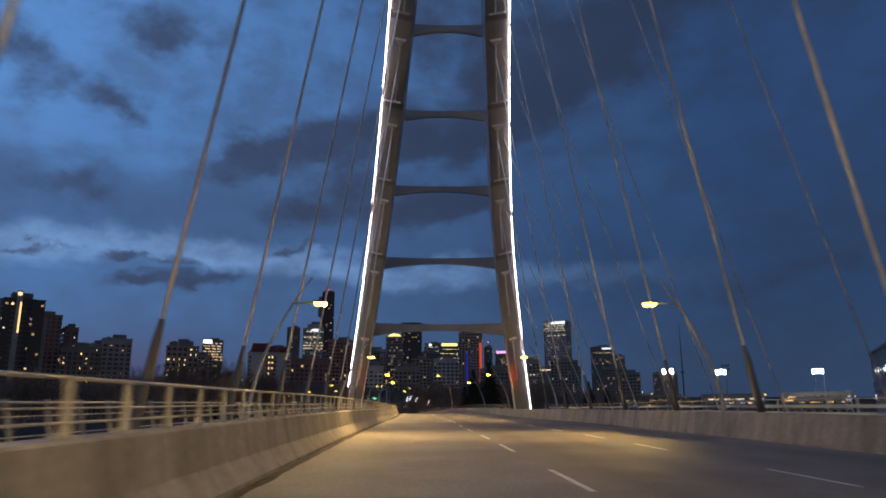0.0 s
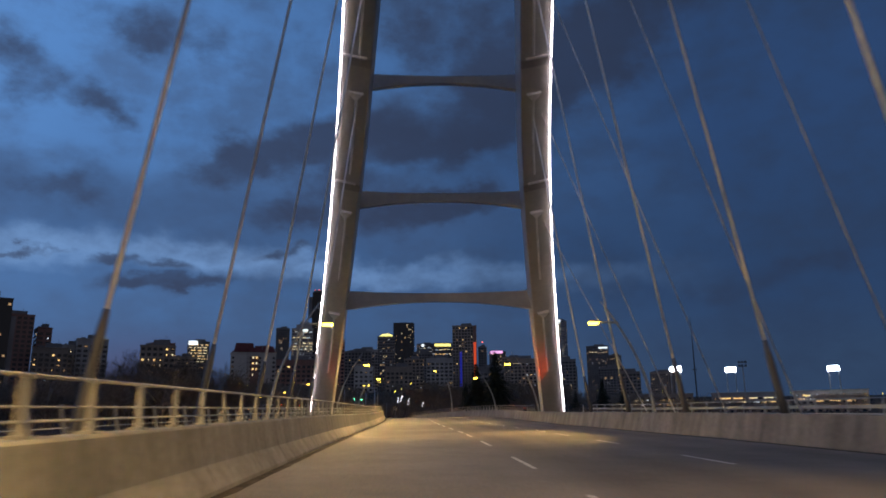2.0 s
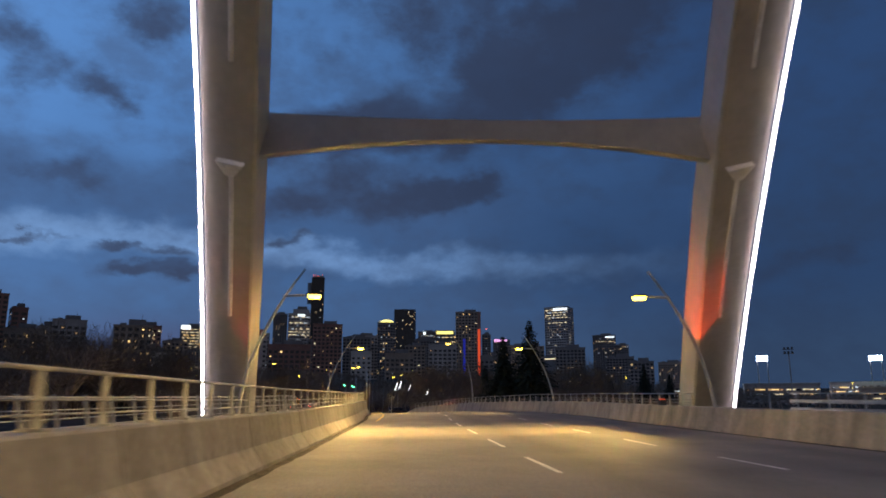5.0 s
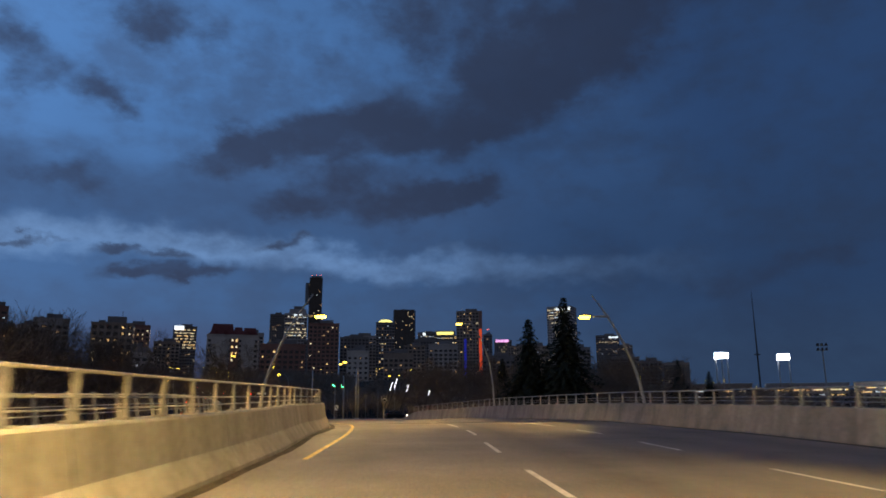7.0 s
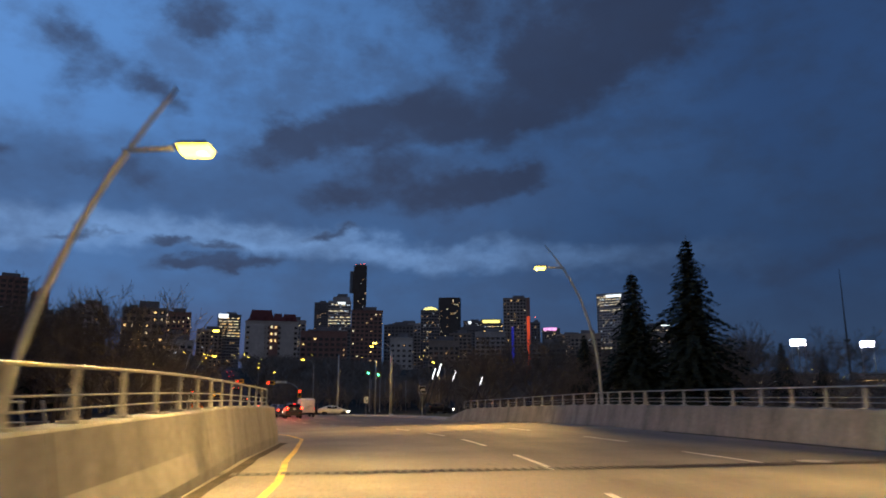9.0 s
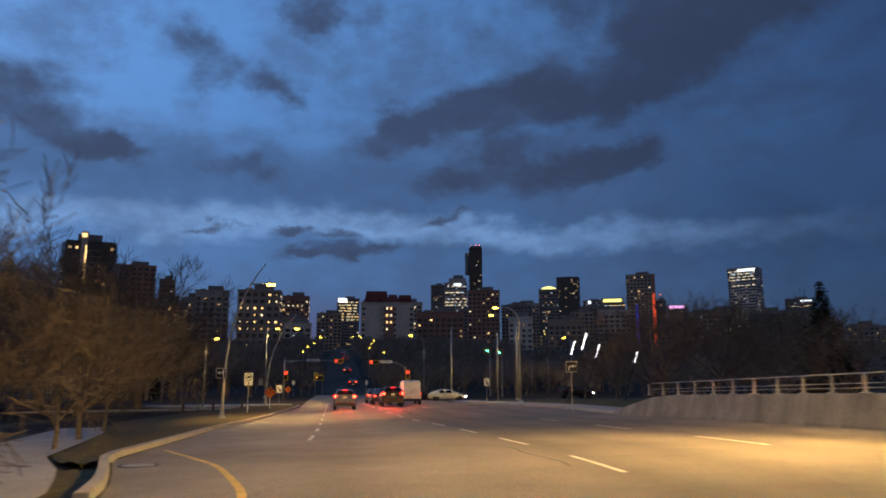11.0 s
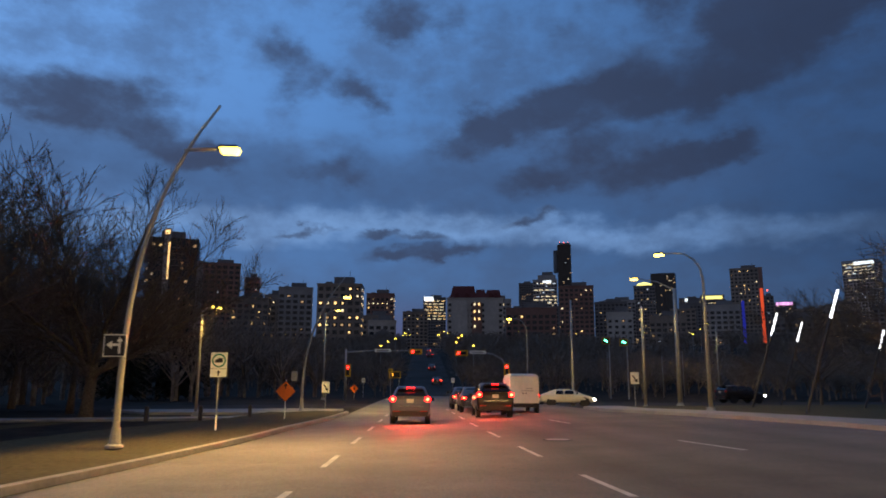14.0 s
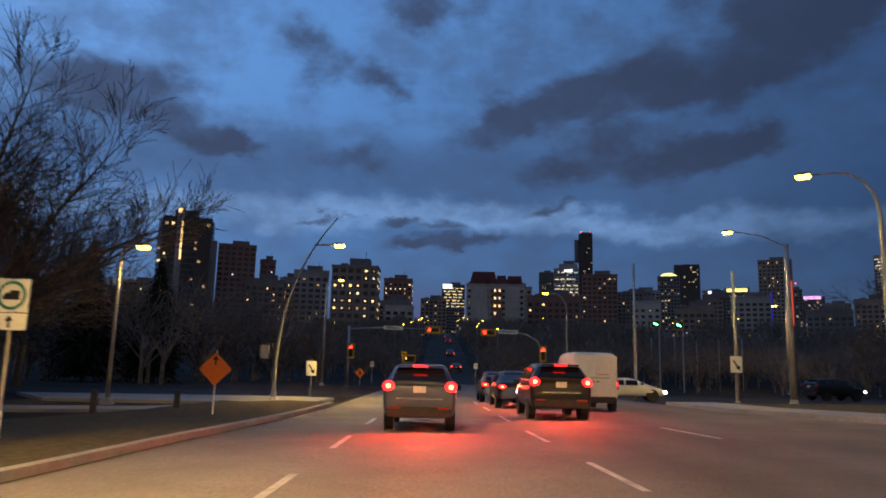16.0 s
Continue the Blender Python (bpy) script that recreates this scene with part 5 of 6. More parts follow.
# ---------------------------------------------------------------- poles and lights at the junction
def tall_lamp(x, y, z, tall, reach, turn, rise=0.9, label="tall grey street lamp with a glowing lantern", watts=2200.0, sodium=False, r=0.11, gooseneck=True):
    root = thing("street_lamp", label, "street lamp", pose(x, y, z, 0, 0, turn), "street lamps")
    bm = bmesh.new()
    if gooseneck:
        n = [(0, 0, 0), (0, 0, tall * 0.45), (0, 0, tall * 0.80)]
        n += [(reach * 0.55 * (1 - math.cos(a)), 0, tall * 0.80 + tall * 0.19 * math.sin(a)) for a in (0.4, 0.8, 1.2, 1.5)]
        tube(bm, n, [r, r * 0.85, r * 0.6, r * 0.5, r * 0.45, r * 0.42, r * 0.4], 10)
        end = Vector(n[-1])
        arm = [end, Vector((reach * 0.8, 0, tall * 0.995))]
    else:
        tube(bm, [(0, 0, 0), (0, 0, tall)], [r, r * 0.7], 10)
        arm = [Vector((0, 0, tall * 0.985)), Vector((reach * 0.4, 0, tall + rise * 0.6)), Vector((reach * 0.9, 0, tall + rise))]
    part("pole", bm, galv, root, smooth_faces=True)
    bm = bmesh.new()
    box(bm, (0, 0, 0.12), (0.42, 0.42, 0.24), taper=0.7)
    part("base", bm, galv, root)
    bm = bmesh.new()
    tube(bm, arm, 0.04, 6)
    part("arm", bm, galv, root)
    e = arm[-1]
    bm = bmesh.new()
    box(bm, (e.x + 0.25, 0, e.z + 0.05), (0.6, 0.24, 0.12), taper=0.7)
    head = part("lantern", bm, dark_steel, root)
    bm = bmesh.new()
    box(bm, (e.x + 0.28, 0, e.z - 0.05), (0.42, 0.23, 0.13), taper=1.2)
    part("lens", bm, lamp_sodium if sodium else lamp_led, head, "glowing lens")
    if watts:
        lamp_light("lamp_light", (e.x + 0.26, 0, e.z - 0.25), SODIUM if sodium else LEDC, watts, root)
    return root


tall_lamp(-11.05, 201.4, 2.2, 8.5, 2.6, 158, label="gooseneck street lamp on the island with a glowing lantern", watts=1000)
tall_lamp(-12.6, 215.0, 2.15, 8.2, 2.9, 165, 0.9, "utility pole carrying a lit street lamp", 900, False, 0.17, False)
tall_lamp(-50.3, 234.8, 1.85, 9.6, 1.2, 20, 0.3, "tall lamp standard with a signal beacon", 1400, False, 0.12, False)
tall_lamp(-8.0, 262.3, 1.9, 9.4, 1.0, 190, 0.3, "thin street lamp behind the junction", 900, True, 0.1, False)
tall_lamp(-28.5, 240.5, 1.9, 9.0, 2.2, 175, label="gooseneck lamp on the far corner", watts=1100, sodium=True, r=0.09)
for x, y, tall in ((-20.9, 221.5, 8.6), (-15.1, 218.5, 7.6)):
    root = thing("bare_pole", "plain grey steel pole at the junction", "pole", pose(x, y, 1.9))
    bm = bmesh.new()
    tube(bm, [(0, 0, 0), (0, 0, tall)], [0.12, 0.08], 10)
    part("pole", bm, galv, root, smooth_faces=True)
    bm = bmesh.new()
    box(bm, (0, 0, 0.1), (0.36, 0.36, 0.2), taper=0.7)
    part("base", bm, galv, root)

tall_lamp(-38.1, 195.9, 1.75, 5.85, 0.6, 20, 0.2, "slim lamp standard on the verge", 260, False, 0.09, False)
for x, y, tall in ((-23.3, 276, 6.2), (-20.3, 276, 6.4), (-17.5, 268, 6.0), (-15.0, 267, 6.1), (-12.3, 270, 6.3)):
    root = thing("flagpole", "thin bare flagpole beyond the cross street", "flagpole", pose(x, y, ground_z(x, y) - 0.1), "flagpoles")
    bm = bmesh.new()
    tube(bm, [(0, 0, 0), (0, 0, tall)], [0.06, 0.035], 8)
    part("pole", bm, galv, root, smooth_faces=True)
    bm = bmesh.new()
    tube(bm, [(0, 0, tall), (0, 0, tall + 0.06), (0, 0, tall + 0.12)], [0.03, 0.06, 0.02], 8)
    part("finial", bm, galv, root)

# small lamps up the hill street and along the bank
bm = bmesh.new()
tube(bm, [(0, 0, 0), (0, 0, 7.5)], [0.09, 0.05], 6)
thin_pole = finish(bm, "pole", galv)
bm = bmesh.new()
box(bm, (0, 0, 7.55), (0.22, 0.22, 0.16), taper=0.6)
small_lens = {True: finish(bm, "lens", lamp_sodium)}
bm = bmesh.new()
box(bm, (0, 0, 7.55), (0.22, 0.22, 0.16), taper=0.6)
small_lens[False] = finish(bm, "lens", lamp_led)
rnd = random.Random(9)
for i in range(62):
    if i < 18:
        y = 285 + 14.5 * i + rnd.uniform(-6, 6)
        x = -0.3555 * (y - 240) - 40.5 + (-7 if i % 2 else 10) + rnd.uniform(-2.5, 2.5)
    elif i < 38:
        y = rnd.uniform(330, 520)
        x = rnd.uniform(-230, 120)
    else:
        y = rnd.uniform(300, 480)
        x = rnd.uniform(90, 360)
    root = thing("far_street_lamp", "small lit street lamp in the distance", "street lamp", pose(x, y, ground_z(x, y) - 0.1), "far street lamps")
    shared("pole", thin_pole, root, Matrix())
    shared("lens", small_lens[rnd.random() < (0.95 if i < 18 else 0.55)], root, Matrix())


# ---------------------------------------------------------------- floodlights of the sports field
def floodlight(x, y, top, wide, posts, lit=True):
    z = ground_z(x, y)
    root = thing("floodlight_mast", "sports field floodlight bank on tall steel posts" if lit else "unlit steel floodlight mast by the field", "floodlight", pose(x, y, z, 0, 0, -math.degrees(math.atan2(x, y - 60))), "floodlights")
    for k in range(posts):
        bm = bmesh.new()
        px = 0 if posts == 1 else -wide / 2.4 + wide / 1.2 * k / (posts - 1)
        tube(bm, [(px, 0, 0), (px, 0, top - z)], [0.32, 0.2], 8)
        part("post", bm, galv, root)
    for row in range(2):
        bm = bmesh.new()
        box(bm, (0, 0, top - z + row * 1.6), (wide, 0.25, 0.2))
        beam = part("crossbeam", bm, galv, root)
        n = int(wide / 1.2)
        for k in range(n):
            bm = bmesh.new()
            box(bm, (-wide / 2 + (k + 0.5) * wide / n, -0.35, top - z + row * 1.6 + 0.45), (0.85, 0.5, 0.85), taper=0.85)
            part("flood", bm, flood_lens if lit else dark_steel, beam)
    return root


floodlight(146.6, 452, 29.5, 6.5, 3)
floodlight(185.6, 467.7, 30, 6.0, 2)
floodlight(241.6, 455.2, 29.5, 6.5, 2)
floodlight(300, 452, 30, 6.0, 2)
floodlight(140.3, 347.6, 24.6, 4.0, 1, False)
root = thing("radio_mast", "thin dark lattice mast", "mast", pose(128, 372, ground_z(128, 372)))
bm = bmesh.new()
tube(bm, [(0, 0, 0), (0, 0, 22), (0, 0, 44)], [0.4, 0.3, 0.08], 5)
box(bm, (0, 0, 19), (2.2, 0.4, 0.5))
part("mast", bm, dark_steel, root)

# low lit buildings round the field and the old plant by the river
for i, (x, y, w, top, wall, lit) in enumerate(((176, 430, 34, 15.5, "grey", 0.5), (120, 400, 30, 14.0, "brown", 0.4), (246, 470, 40, 18.0, "grey", 0.6), (306, 420, 36, 16.5, "dark", 0.5), (212, 400, 24, 13.0, "brown", 0.4))):
    tower("field_building", "low lit building beside the sports field", x, y, w, 14, -math.degrees(math.atan2(x, y)), top, wall, 2.2, 3.5, lit * 0.6, ("pale", "warm", "cool"), False, 2, 90 + i, glass=0.35, most=40)
tower("river_plant", "old dark riverside plant with a flat roof", 124.5, 176, 26, 40, -24, 18.6, "dark", 5.5, 5.0, 0.06, ("cool", "warm"), True, 0, 97)


# ---------------------------------------------------------------- vehicles
paint_grey = material("car_paint_grey", (0.13, 0.142, 0.205), 0.3, 0.6, vary=0.04, grain=30, stain=0.08, bump=0.0)
paint_dark = material("car_paint_dark", (0.03, 0.028, 0.03), 0.28, 0.4, vary=0.04, grain=30, stain=0.08, bump=0.0)
paint_white = material("car_paint_white", (0.62, 0.60, 0.57), 0.4, 0.0, vary=0.05, grain=8, stain=0.12, stain_scale=1.2, bump=0.0)
rubber = material("tyre_rubber", (0.02, 0.02, 0.02), 0.9, vary=0.2, bump=0.2)
plastic = material("black_plastic", (0.025, 0.025, 0.027), 0.6, vary=0.15, bump=0.1)
chrome = material("chrome_trim", (0.55, 0.55, 0.55), 0.2, 0.9, vary=0.05, bump=0)
plate_mat = material("number_plate", (0.62, 0.60, 0.55), 0.5, vary=0.05, bump=0)
car_glass = material("tinted_car_glass", (0.012, 0.013, 0.016), 0.08, vary=0.05, bump=0, spec=0.7)
red_lens = material("dull_red_lens", (0.30, 0.015, 0.01), 0.3, vary=0.05, bump=0)
brake_glow = glowing("brake_light", (1.0, 0.010, 0.010), 7)
brake_core = glowing("brake_core", (1.0, 0.34, 0.10), 7)
amber_glow = glowing("amber_light", (1.0, 0.42, 0.03), 3.5)
head_glow = glowing("headlight", (1.0, 0.93, 0.80), 25)


def ring(y, zb, belt, top, wb, wbelt, wtop):
    mid = zb + (belt - zb) * 0.55
    half = [(wb * 0.80, zb), (wb * 0.97, zb + 0.05), (wb * 1.02, mid), (wbelt, belt), (wbelt * 0.965, belt + 0.04 * min(1.0, (top - belt) * 4)), (wtop, top - 0.045), (wtop * 0.86, top - 0.005), (wtop * 0.4, top)]
    return [Vector((x, y, z)) for x, z in half] + [Vector((-x, y, z)) for x, z in reversed(half)]


def quad_patch(bm, pts, push=0.012):
    a, b, c, d = [Vector(p) for p in pts]
    n = (b - a).cross(d - a).normalized() * push
    sweep(bm, [[a, b, c, d], [a + n, b + n, c + n, d + n]])


SHAPES = {
    "suv": ((-2.34, 0.52, 0.92, 0.98, 0.76, 0.78, 0.70), (-2.32, 0.40, 1.06, 1.14, 0.86, 0.87, 0.80), (-2.24, 0.35, 1.14, 1.26, 0.91, 0.91, 0.82), (-2.12, 0.34, 1.15, 1.40, 0.92, 0.92, 0.77), (-1.98, 0.33, 1.14, 1.60, 0.92, 0.92, 0.70), (-1.75, 0.33, 1.13, 1.67, 0.92, 0.92, 0.68), (-0.6, 0.32, 1.08, 1.73, 0.92, 0.92, 0.68), (0.2, 0.32, 1.05, 1.70, 0.92, 0.92, 0.68), (0.65, 0.32, 1.03, 1.55, 0.92, 0.92, 0.67), (1.2, 0.33, 1.0, 1.10, 0.92, 0.91, 0.76), (1.95, 0.36, 0.90, 1.0, 0.90, 0.88, 0.76), (2.25, 0.40, 0.80, 0.86, 0.84, 0.80, 0.68), (2.33, 0.46, 0.66, 0.72, 0.74, 0.70, 0.6)),
    "sedan": ((-2.33, 0.46, 0.80, 0.84, 0.80, 0.82, 0.78), (-2.25, 0.36, 0.90, 0.98, 0.86, 0.88, 0.82), (-1.90, 0.30, 0.95, 1.06, 0.89, 0.89, 0.78), (-1.10, 0.28, 0.95, 1.40, 0.90, 0.90, 0.64), (-0.2, 0.28, 0.93, 1.46, 0.90, 0.90, 0.64), (0.35, 0.28, 0.91, 1.40, 0.90, 0.90, 0.64), (1.30, 0.29, 0.88, 0.98, 0.90, 0.88, 0.74), (1.95, 0.32, 0.74, 0.82, 0.88, 0.84, 0.72), (2.30, 0.38, 0.60, 0.66, 0.80, 0.76, 0.64)),
    "van": ((-2.95, 0.50, 1.1, 2.38, 0.96, 0.98, 0.90), (-2.88, 0.42, 1.1, 2.50, 1.0, 1.01, 0.93), (-1.0, 0.40, 1.1, 2.55, 1.01, 1.01, 0.93), (1.2, 0.40, 1.1, 2.50, 1.01, 1.01, 0.92), (1.75, 0.40, 1.1, 2.25, 1.01, 1.0, 0.88), (2.35, 0.42, 1.15, 1.32, 1.0, 0.98, 0.86), (2.85, 0.46, 0.98, 1.06, 0.94, 0.90, 0.80), (2.98, 0.5, 0.8, 0.84, 0.86, 0.82, 0.74)),
}


def wheel(root, x, y, r):
    bm = bmesh.new()
    s = math.copysign(1, x)
    rings = []
    for o, k in ((-0.11, 0.90), (-0.09, 1.0), (0.09, 1.0), (0.11, 0.90), (0.112, 0.66)):
        rings.append([Vector((x + s * o, y + math.cos(a) * r * k, r + math.sin(a) * r * k)) for a in (6.2832 * i / 20 for i in range(20))])
    sweep(bm, rings)
    w = part("wheel", bm, rubber, root, "black tyre")
    bm = bmesh.new()
    tube(bm, [(x + s * 0.06, y, r), (x + s * 0.108, y, r)], [r * 0.62, r * 0.58], 16)
    for i in range(5):
        a = 6.2832 * i / 5
        box(bm, (x + s * 0.112, y + math.cos(a) * r * 0.33, r + math.sin(a) * r * 0.33), (0.02, 0.09, 0.09))
    part("rim", bm, chrome, w, "silver rim")


def vehicle(name, label, kind, paint, x, y, turn, z=1.9, size=1.0, braking=True, beams=False, spill=0.0):
    rows = SHAPES[kind]
    root = thing(name, label, "van" if kind == "van" else "car", pose(x, y, z, 0, 0, turn) @ Matrix.Diagonal((size, size, size, 1)), "vehicles at the lights")
    bm = bmesh.new()
    sweep(bm, [ring(*r) for r in rows])
    body = part("body", bm, paint, root, smooth_faces=True)
    body.modifiers.new("rounding", "SUBSURF").levels = 2
    body.modifiers["rounding"].render_levels = 2
    rear, front = rows[0][0], rows[-1][0]
    wide = rows[2][5]
    r = 0.37 if kind != "sedan" else 0.33
    for wx in (-wide + 0.12, wide - 0.12):
        for wy in (rear + 0.95, front - 0.9):
            wheel(root, wx, wy, r)
            bm = bmesh.new()
            tube(bm, [(wx - 0.1, wy, r + 0.02), (wx + 0.125 * math.copysign(1, wx), wy, r + 0.02)], [r + 0.07] * 2, 18)
            part("wheel_arch", bm, plastic, root)
    # bumper, valance and plate
    bm = bmesh.new()
    box(bm, (0, rear + 0.02, 0.50), (wide * 1.78, 0.16, 0.26))
    bmesh.ops.bevel(bm, geom=bm.edges[:], offset=0.04, segments=2, affect="EDGES")
    part("bumper", bm, plastic if kind != "sedan" else paint, root)
    bm = bmesh.new()
    box(bm, (0, rear - 0.02 if kind == "suv" else rear - 0.045, 1.06 if kind == "suv" else 0.72 if kind == "sedan" else 0.85), (0.32, 0.02, 0.17))
    part("plate", bm, plate_mat, root, "pale blank number plate")
    if kind == "suv":
        bm = bmesh.new()
        quad_patch(bm, ((0.70, -2.235, 1.27), (-0.70, -2.235, 1.27), (-0.58, -2.02, 1.575), (0.58, -2.02, 1.575)), -0.03)
        part("rear_window", bm, car_glass, root, "tinted rear window")
        bm = bmesh.new()
        box(bm, (0, -2.06, 1.645), (1.16, 0.36, 0.045))
        bmesh.ops.bevel(bm, geom=bm.edges[:], offset=0.02, segments=2, affect="EDGES")
        part("spoiler", bm, paint, root)
        bm = bmesh.new()
        box(bm, (0, rear - 0.025, 0.83), (1.15, 0.05, 0.04))
        part("trim_strip", bm, chrome, root, "thin bright trim strip")
        bm = bmesh.new()
        box(bm, (0, rear + 0.0, 1.215), (1.25, 0.10, 0.05))
        part("tailgate_ledge", bm, paint, root)
        for sx in (-1, 1):
            bm = bmesh.new()
            box(bm, (sx * 0.62, rear - 0.065, 0.60), (0.30, 0.02, 0.05))
            part("reflector", bm, red_lens, root)
    if kind == "sedan":
        bm = bmesh.new()
        quad_patch(bm, ((0.60, -1.70, 1.05), (-0.60, -1.70, 1.05), (-0.52, -1.20, 1.36), (0.52, -1.20, 1.36)), -0.014)
        part("rear_window", bm, car_glass, root)
    if kind == "van":
        for sx in (-1, 1):
            bm = bmesh.new()
            box(bm, (sx * 0.47, rear - 0.005, 1.48), (0.90, 0.03, 1.72))
            bmesh.ops.bevel(bm, geom=bm.edges[:], offset=0.012, segments=1, affect="EDGES")
            door = part("rear_door", bm, paint, root)
            bm = bmesh.new()
            box(bm, (sx * 0.10, rear - 0.035, 1.25), (0.10, 0.03, 0.05))
            part("handle", bm, plastic, door)
        for k, (bx, bz, bw) in enumerate(((0.34, 1.56, 0.46), (0.20, 1.42, 0.80))):
            bm = bmesh.new()
            box(bm, (bx, rear - 0.024, bz), (bw, 0.008, 0.06))
            part("lettering_bar", bm, galv, root, "faint bar of unreadable lettering")
    # side and front glass
    for sx in (-1, 1):
        if kind == "van":
            spans = ((1.15, 1.95),)
            lo, hi, xl, xh = 1.32, 1.95, 1.005, 0.955
        else:
            spans = ((-1.55, -0.85), (-0.78, 0.05), (0.12, 0.72)) if kind == "suv" else ((-1.0, -0.35), (-0.28, 0.50))
            lo, hi = (1.19, 1.55) if kind == "suv" else (0.98, 1.28)
            xl, xh = (0.865, 0.735) if kind == "suv" else (0.87, 0.70)
        for a, b in spans:
            bm = bmesh.new()
            p = ((sx * xl, a, lo), (sx * xl, b, lo), (sx * xh, b - 0.03, hi), (sx * xh, a + 0.05, hi))
            quad_patch(bm, p, 0.03 * sx)
            part("side_window", bm, car_glass, root)
        bm = bmesh.new()
        my = 0.75 if kind != "van" else 2.05
        box(bm, (sx * (wide + 0.12), my, 1.08 if kind != "van" else 1.4), (0.2, 0.12, 0.15 if kind != "van" else 0.32))
        part("mirror", bm, plastic, root)
        bm = bmesh.new()
        box(bm, (sx * wide * 0.76, front - 0.09, 0.72 if kind == "suv" else 0.58 if kind == "sedan" else 0.86), (0.34, 0.16, 0.15))
        part("headlight", bm, head_glow, root, "lit headlight")
        # tail lamps: a red lens with a bright core
        if kind == "suv":
            c, s = (sx * 0.79, rear + 0.07, 1.13), (0.32, 0.24, 0.27)
        elif kind == "sedan":
            c, s = (sx * 0.70, rear + 0.02, 0.82), (0.30, 0.14, 0.14)
        else:
            c, s = (sx * 0.93, rear + 0.03, 1.15), (0.10, 0.12, 0.46)
        bm = bmesh.new()
        if kind == "van":
            box(bm, c, s)
            bmesh.ops.bevel(bm, geom=bm.edges[:], offset=0.03, segments=2, affect="EDGES")
        else:
            bmesh.ops.create_uvsphere(bm, u_segments=14, v_segments=8, radius=0.5, matrix=Matrix.Translation(c) @ Matrix.Diagonal((*s, 1)))
        lens = part("tail_light", bm, brake_glow if braking and kind != "van" else red_lens, root, "glowing red tail light")
        bm = bmesh.new()
        if kind == "van":
            box(bm, (c[0], c[1] - s[1] / 2 - 0.01, c[2]), (s[0] * 0.5, 0.03, 0.12))
        else:
            bmesh.ops.create_uvsphere(bm, u_segments=12, v_segments=6, radius=0.5, matrix=Matrix.Translation((c[0], c[1] - s[1] * 0.42, c[2])) @ Matrix.Diagonal((s[0] * 0.40, 0.07, s[2] * 0.44, 1)))
        part("bulb", bm, (brake_core if kind != "van" else brake_glow) if braking else red_lens, lens)
    if kind != "van" and braking:
        bm = bmesh.new()
        if kind == "suv":
            box(bm, (0, -2.245, 1.635), (0.36, 0.03, 0.05))
        else:
            box(bm, (0, -1.62, 1.09), (0.30, 0.03, 0.04))
        part("high_brake_light", bm, brake_glow, root, "lit high brake light")
    if spill:
        d = bpy.data.lights.new("tail_light_glow", "AREA")
        d.shape, d.size, d.size_y, d.energy, d.color = "RECTANGLE", 1.6, 0.2, spill, (1.0, 0.06, 0.03)
        ob = new("tail_light_glow", d)
        ob.parent = root
        ob.matrix_basis = look((0, rear - 0.14, 0.95), (0, rear - 3, 0.5))
    if beams:
        d = bpy.data.lights.new("headlight_beam", "SPOT")
        d.energy, d.color, d.spot_size, d.spot_blend, d.shadow_soft_size = 130, (1.0, 0.90, 0.72), radians(75), 0.6, 0.3
        ob = new("headlight_beam", d)
        ob.parent = root
        ob.matrix_basis = look((0, front + 0.06, 0.7), (0, front + 14, 0.0))
    return root


AHEAD = 19.6


def queue(name, label, kind, paint, x, y, **more):
    """Stands the vehicle with its tail at x, y, facing up the road."""
    back = SHAPES[kind][0][0] * more.get("size", 1.0)
    a = radians(AHEAD)
    lat = (x - on_road(y, 0).x) * math.cos(a)
    z = on_road(y - lat * math.sin(a), lat).z
    return vehicle(name, label, kind, paint, x + math.sin(a) * back, y - math.cos(a) * back, AHEAD, z=z, **more)


queue("suv", "dark grey crossover with brake lights on, waiting in lane", "suv", paint_grey, -22.98, 189.35, spill=230, size=0.9)
queue("suv", "black crossover with brake lights on, in the next lane", "suv", paint_dark, -20.75, 194.8, spill=230, size=0.95)
queue("sedan", "black saloon braking behind the stop line", "sedan", paint_dark, -23.45, 201.2, spill=170)
queue("sedan", "dark saloon braking near the stop line", "sedan", paint_dark, -25.75, 206.85, spill=170)
queue("van", "tall white panel van with plain rear doors", "van", paint_white, -20.55, 200.5, spill=60, size=0.84)
CROSS = -56.5
vehicle("sedan", "white saloon crossing the junction", "sedan", paint_white, -21.3, 221.0, CROSS - 22, z=1.88, size=0.95, braking=False, beams=True)
vehicle("sedan", "dark saloon behind the white van", "sedan", paint_dark, -25.6, 223.0, CROSS, z=1.75, braking=False)
vehicle("suv", "dark crossover turning beyond the island", "suv", paint_dark, -7.0, 240.5, CROSS, braking=False)


far = vehicle("sedan", "dark saloon climbing the hill street with tail lights on", "sedan", paint_dark, -55.5, 290, AHEAD, z=road_z(290) + 0.06)
for y, lat in ((330, 2.2), (384, 2.3), (410, 2.1)):
    p = on_road(y, lat, 0.06)
    copy_thing(far, pose(p.x, p.y, p.z, 6, 0, AHEAD))


# ---------------------------------------------------------------- traffic signals
housing = material("signal_yellow", (0.85, 0.50, 0.02), 0.5, vary=0.1, bump=0.05)
red_signal = glowing("red_signal", (1.0, 0.014, 0.010), 16)
green_signal = glowing("green_signal", (0.1, 1.0, 0.45), 12)
name_plate = material("name_plate", (0.88, 0.90, 0.84), 0.5, vary=0.05, bump=0)


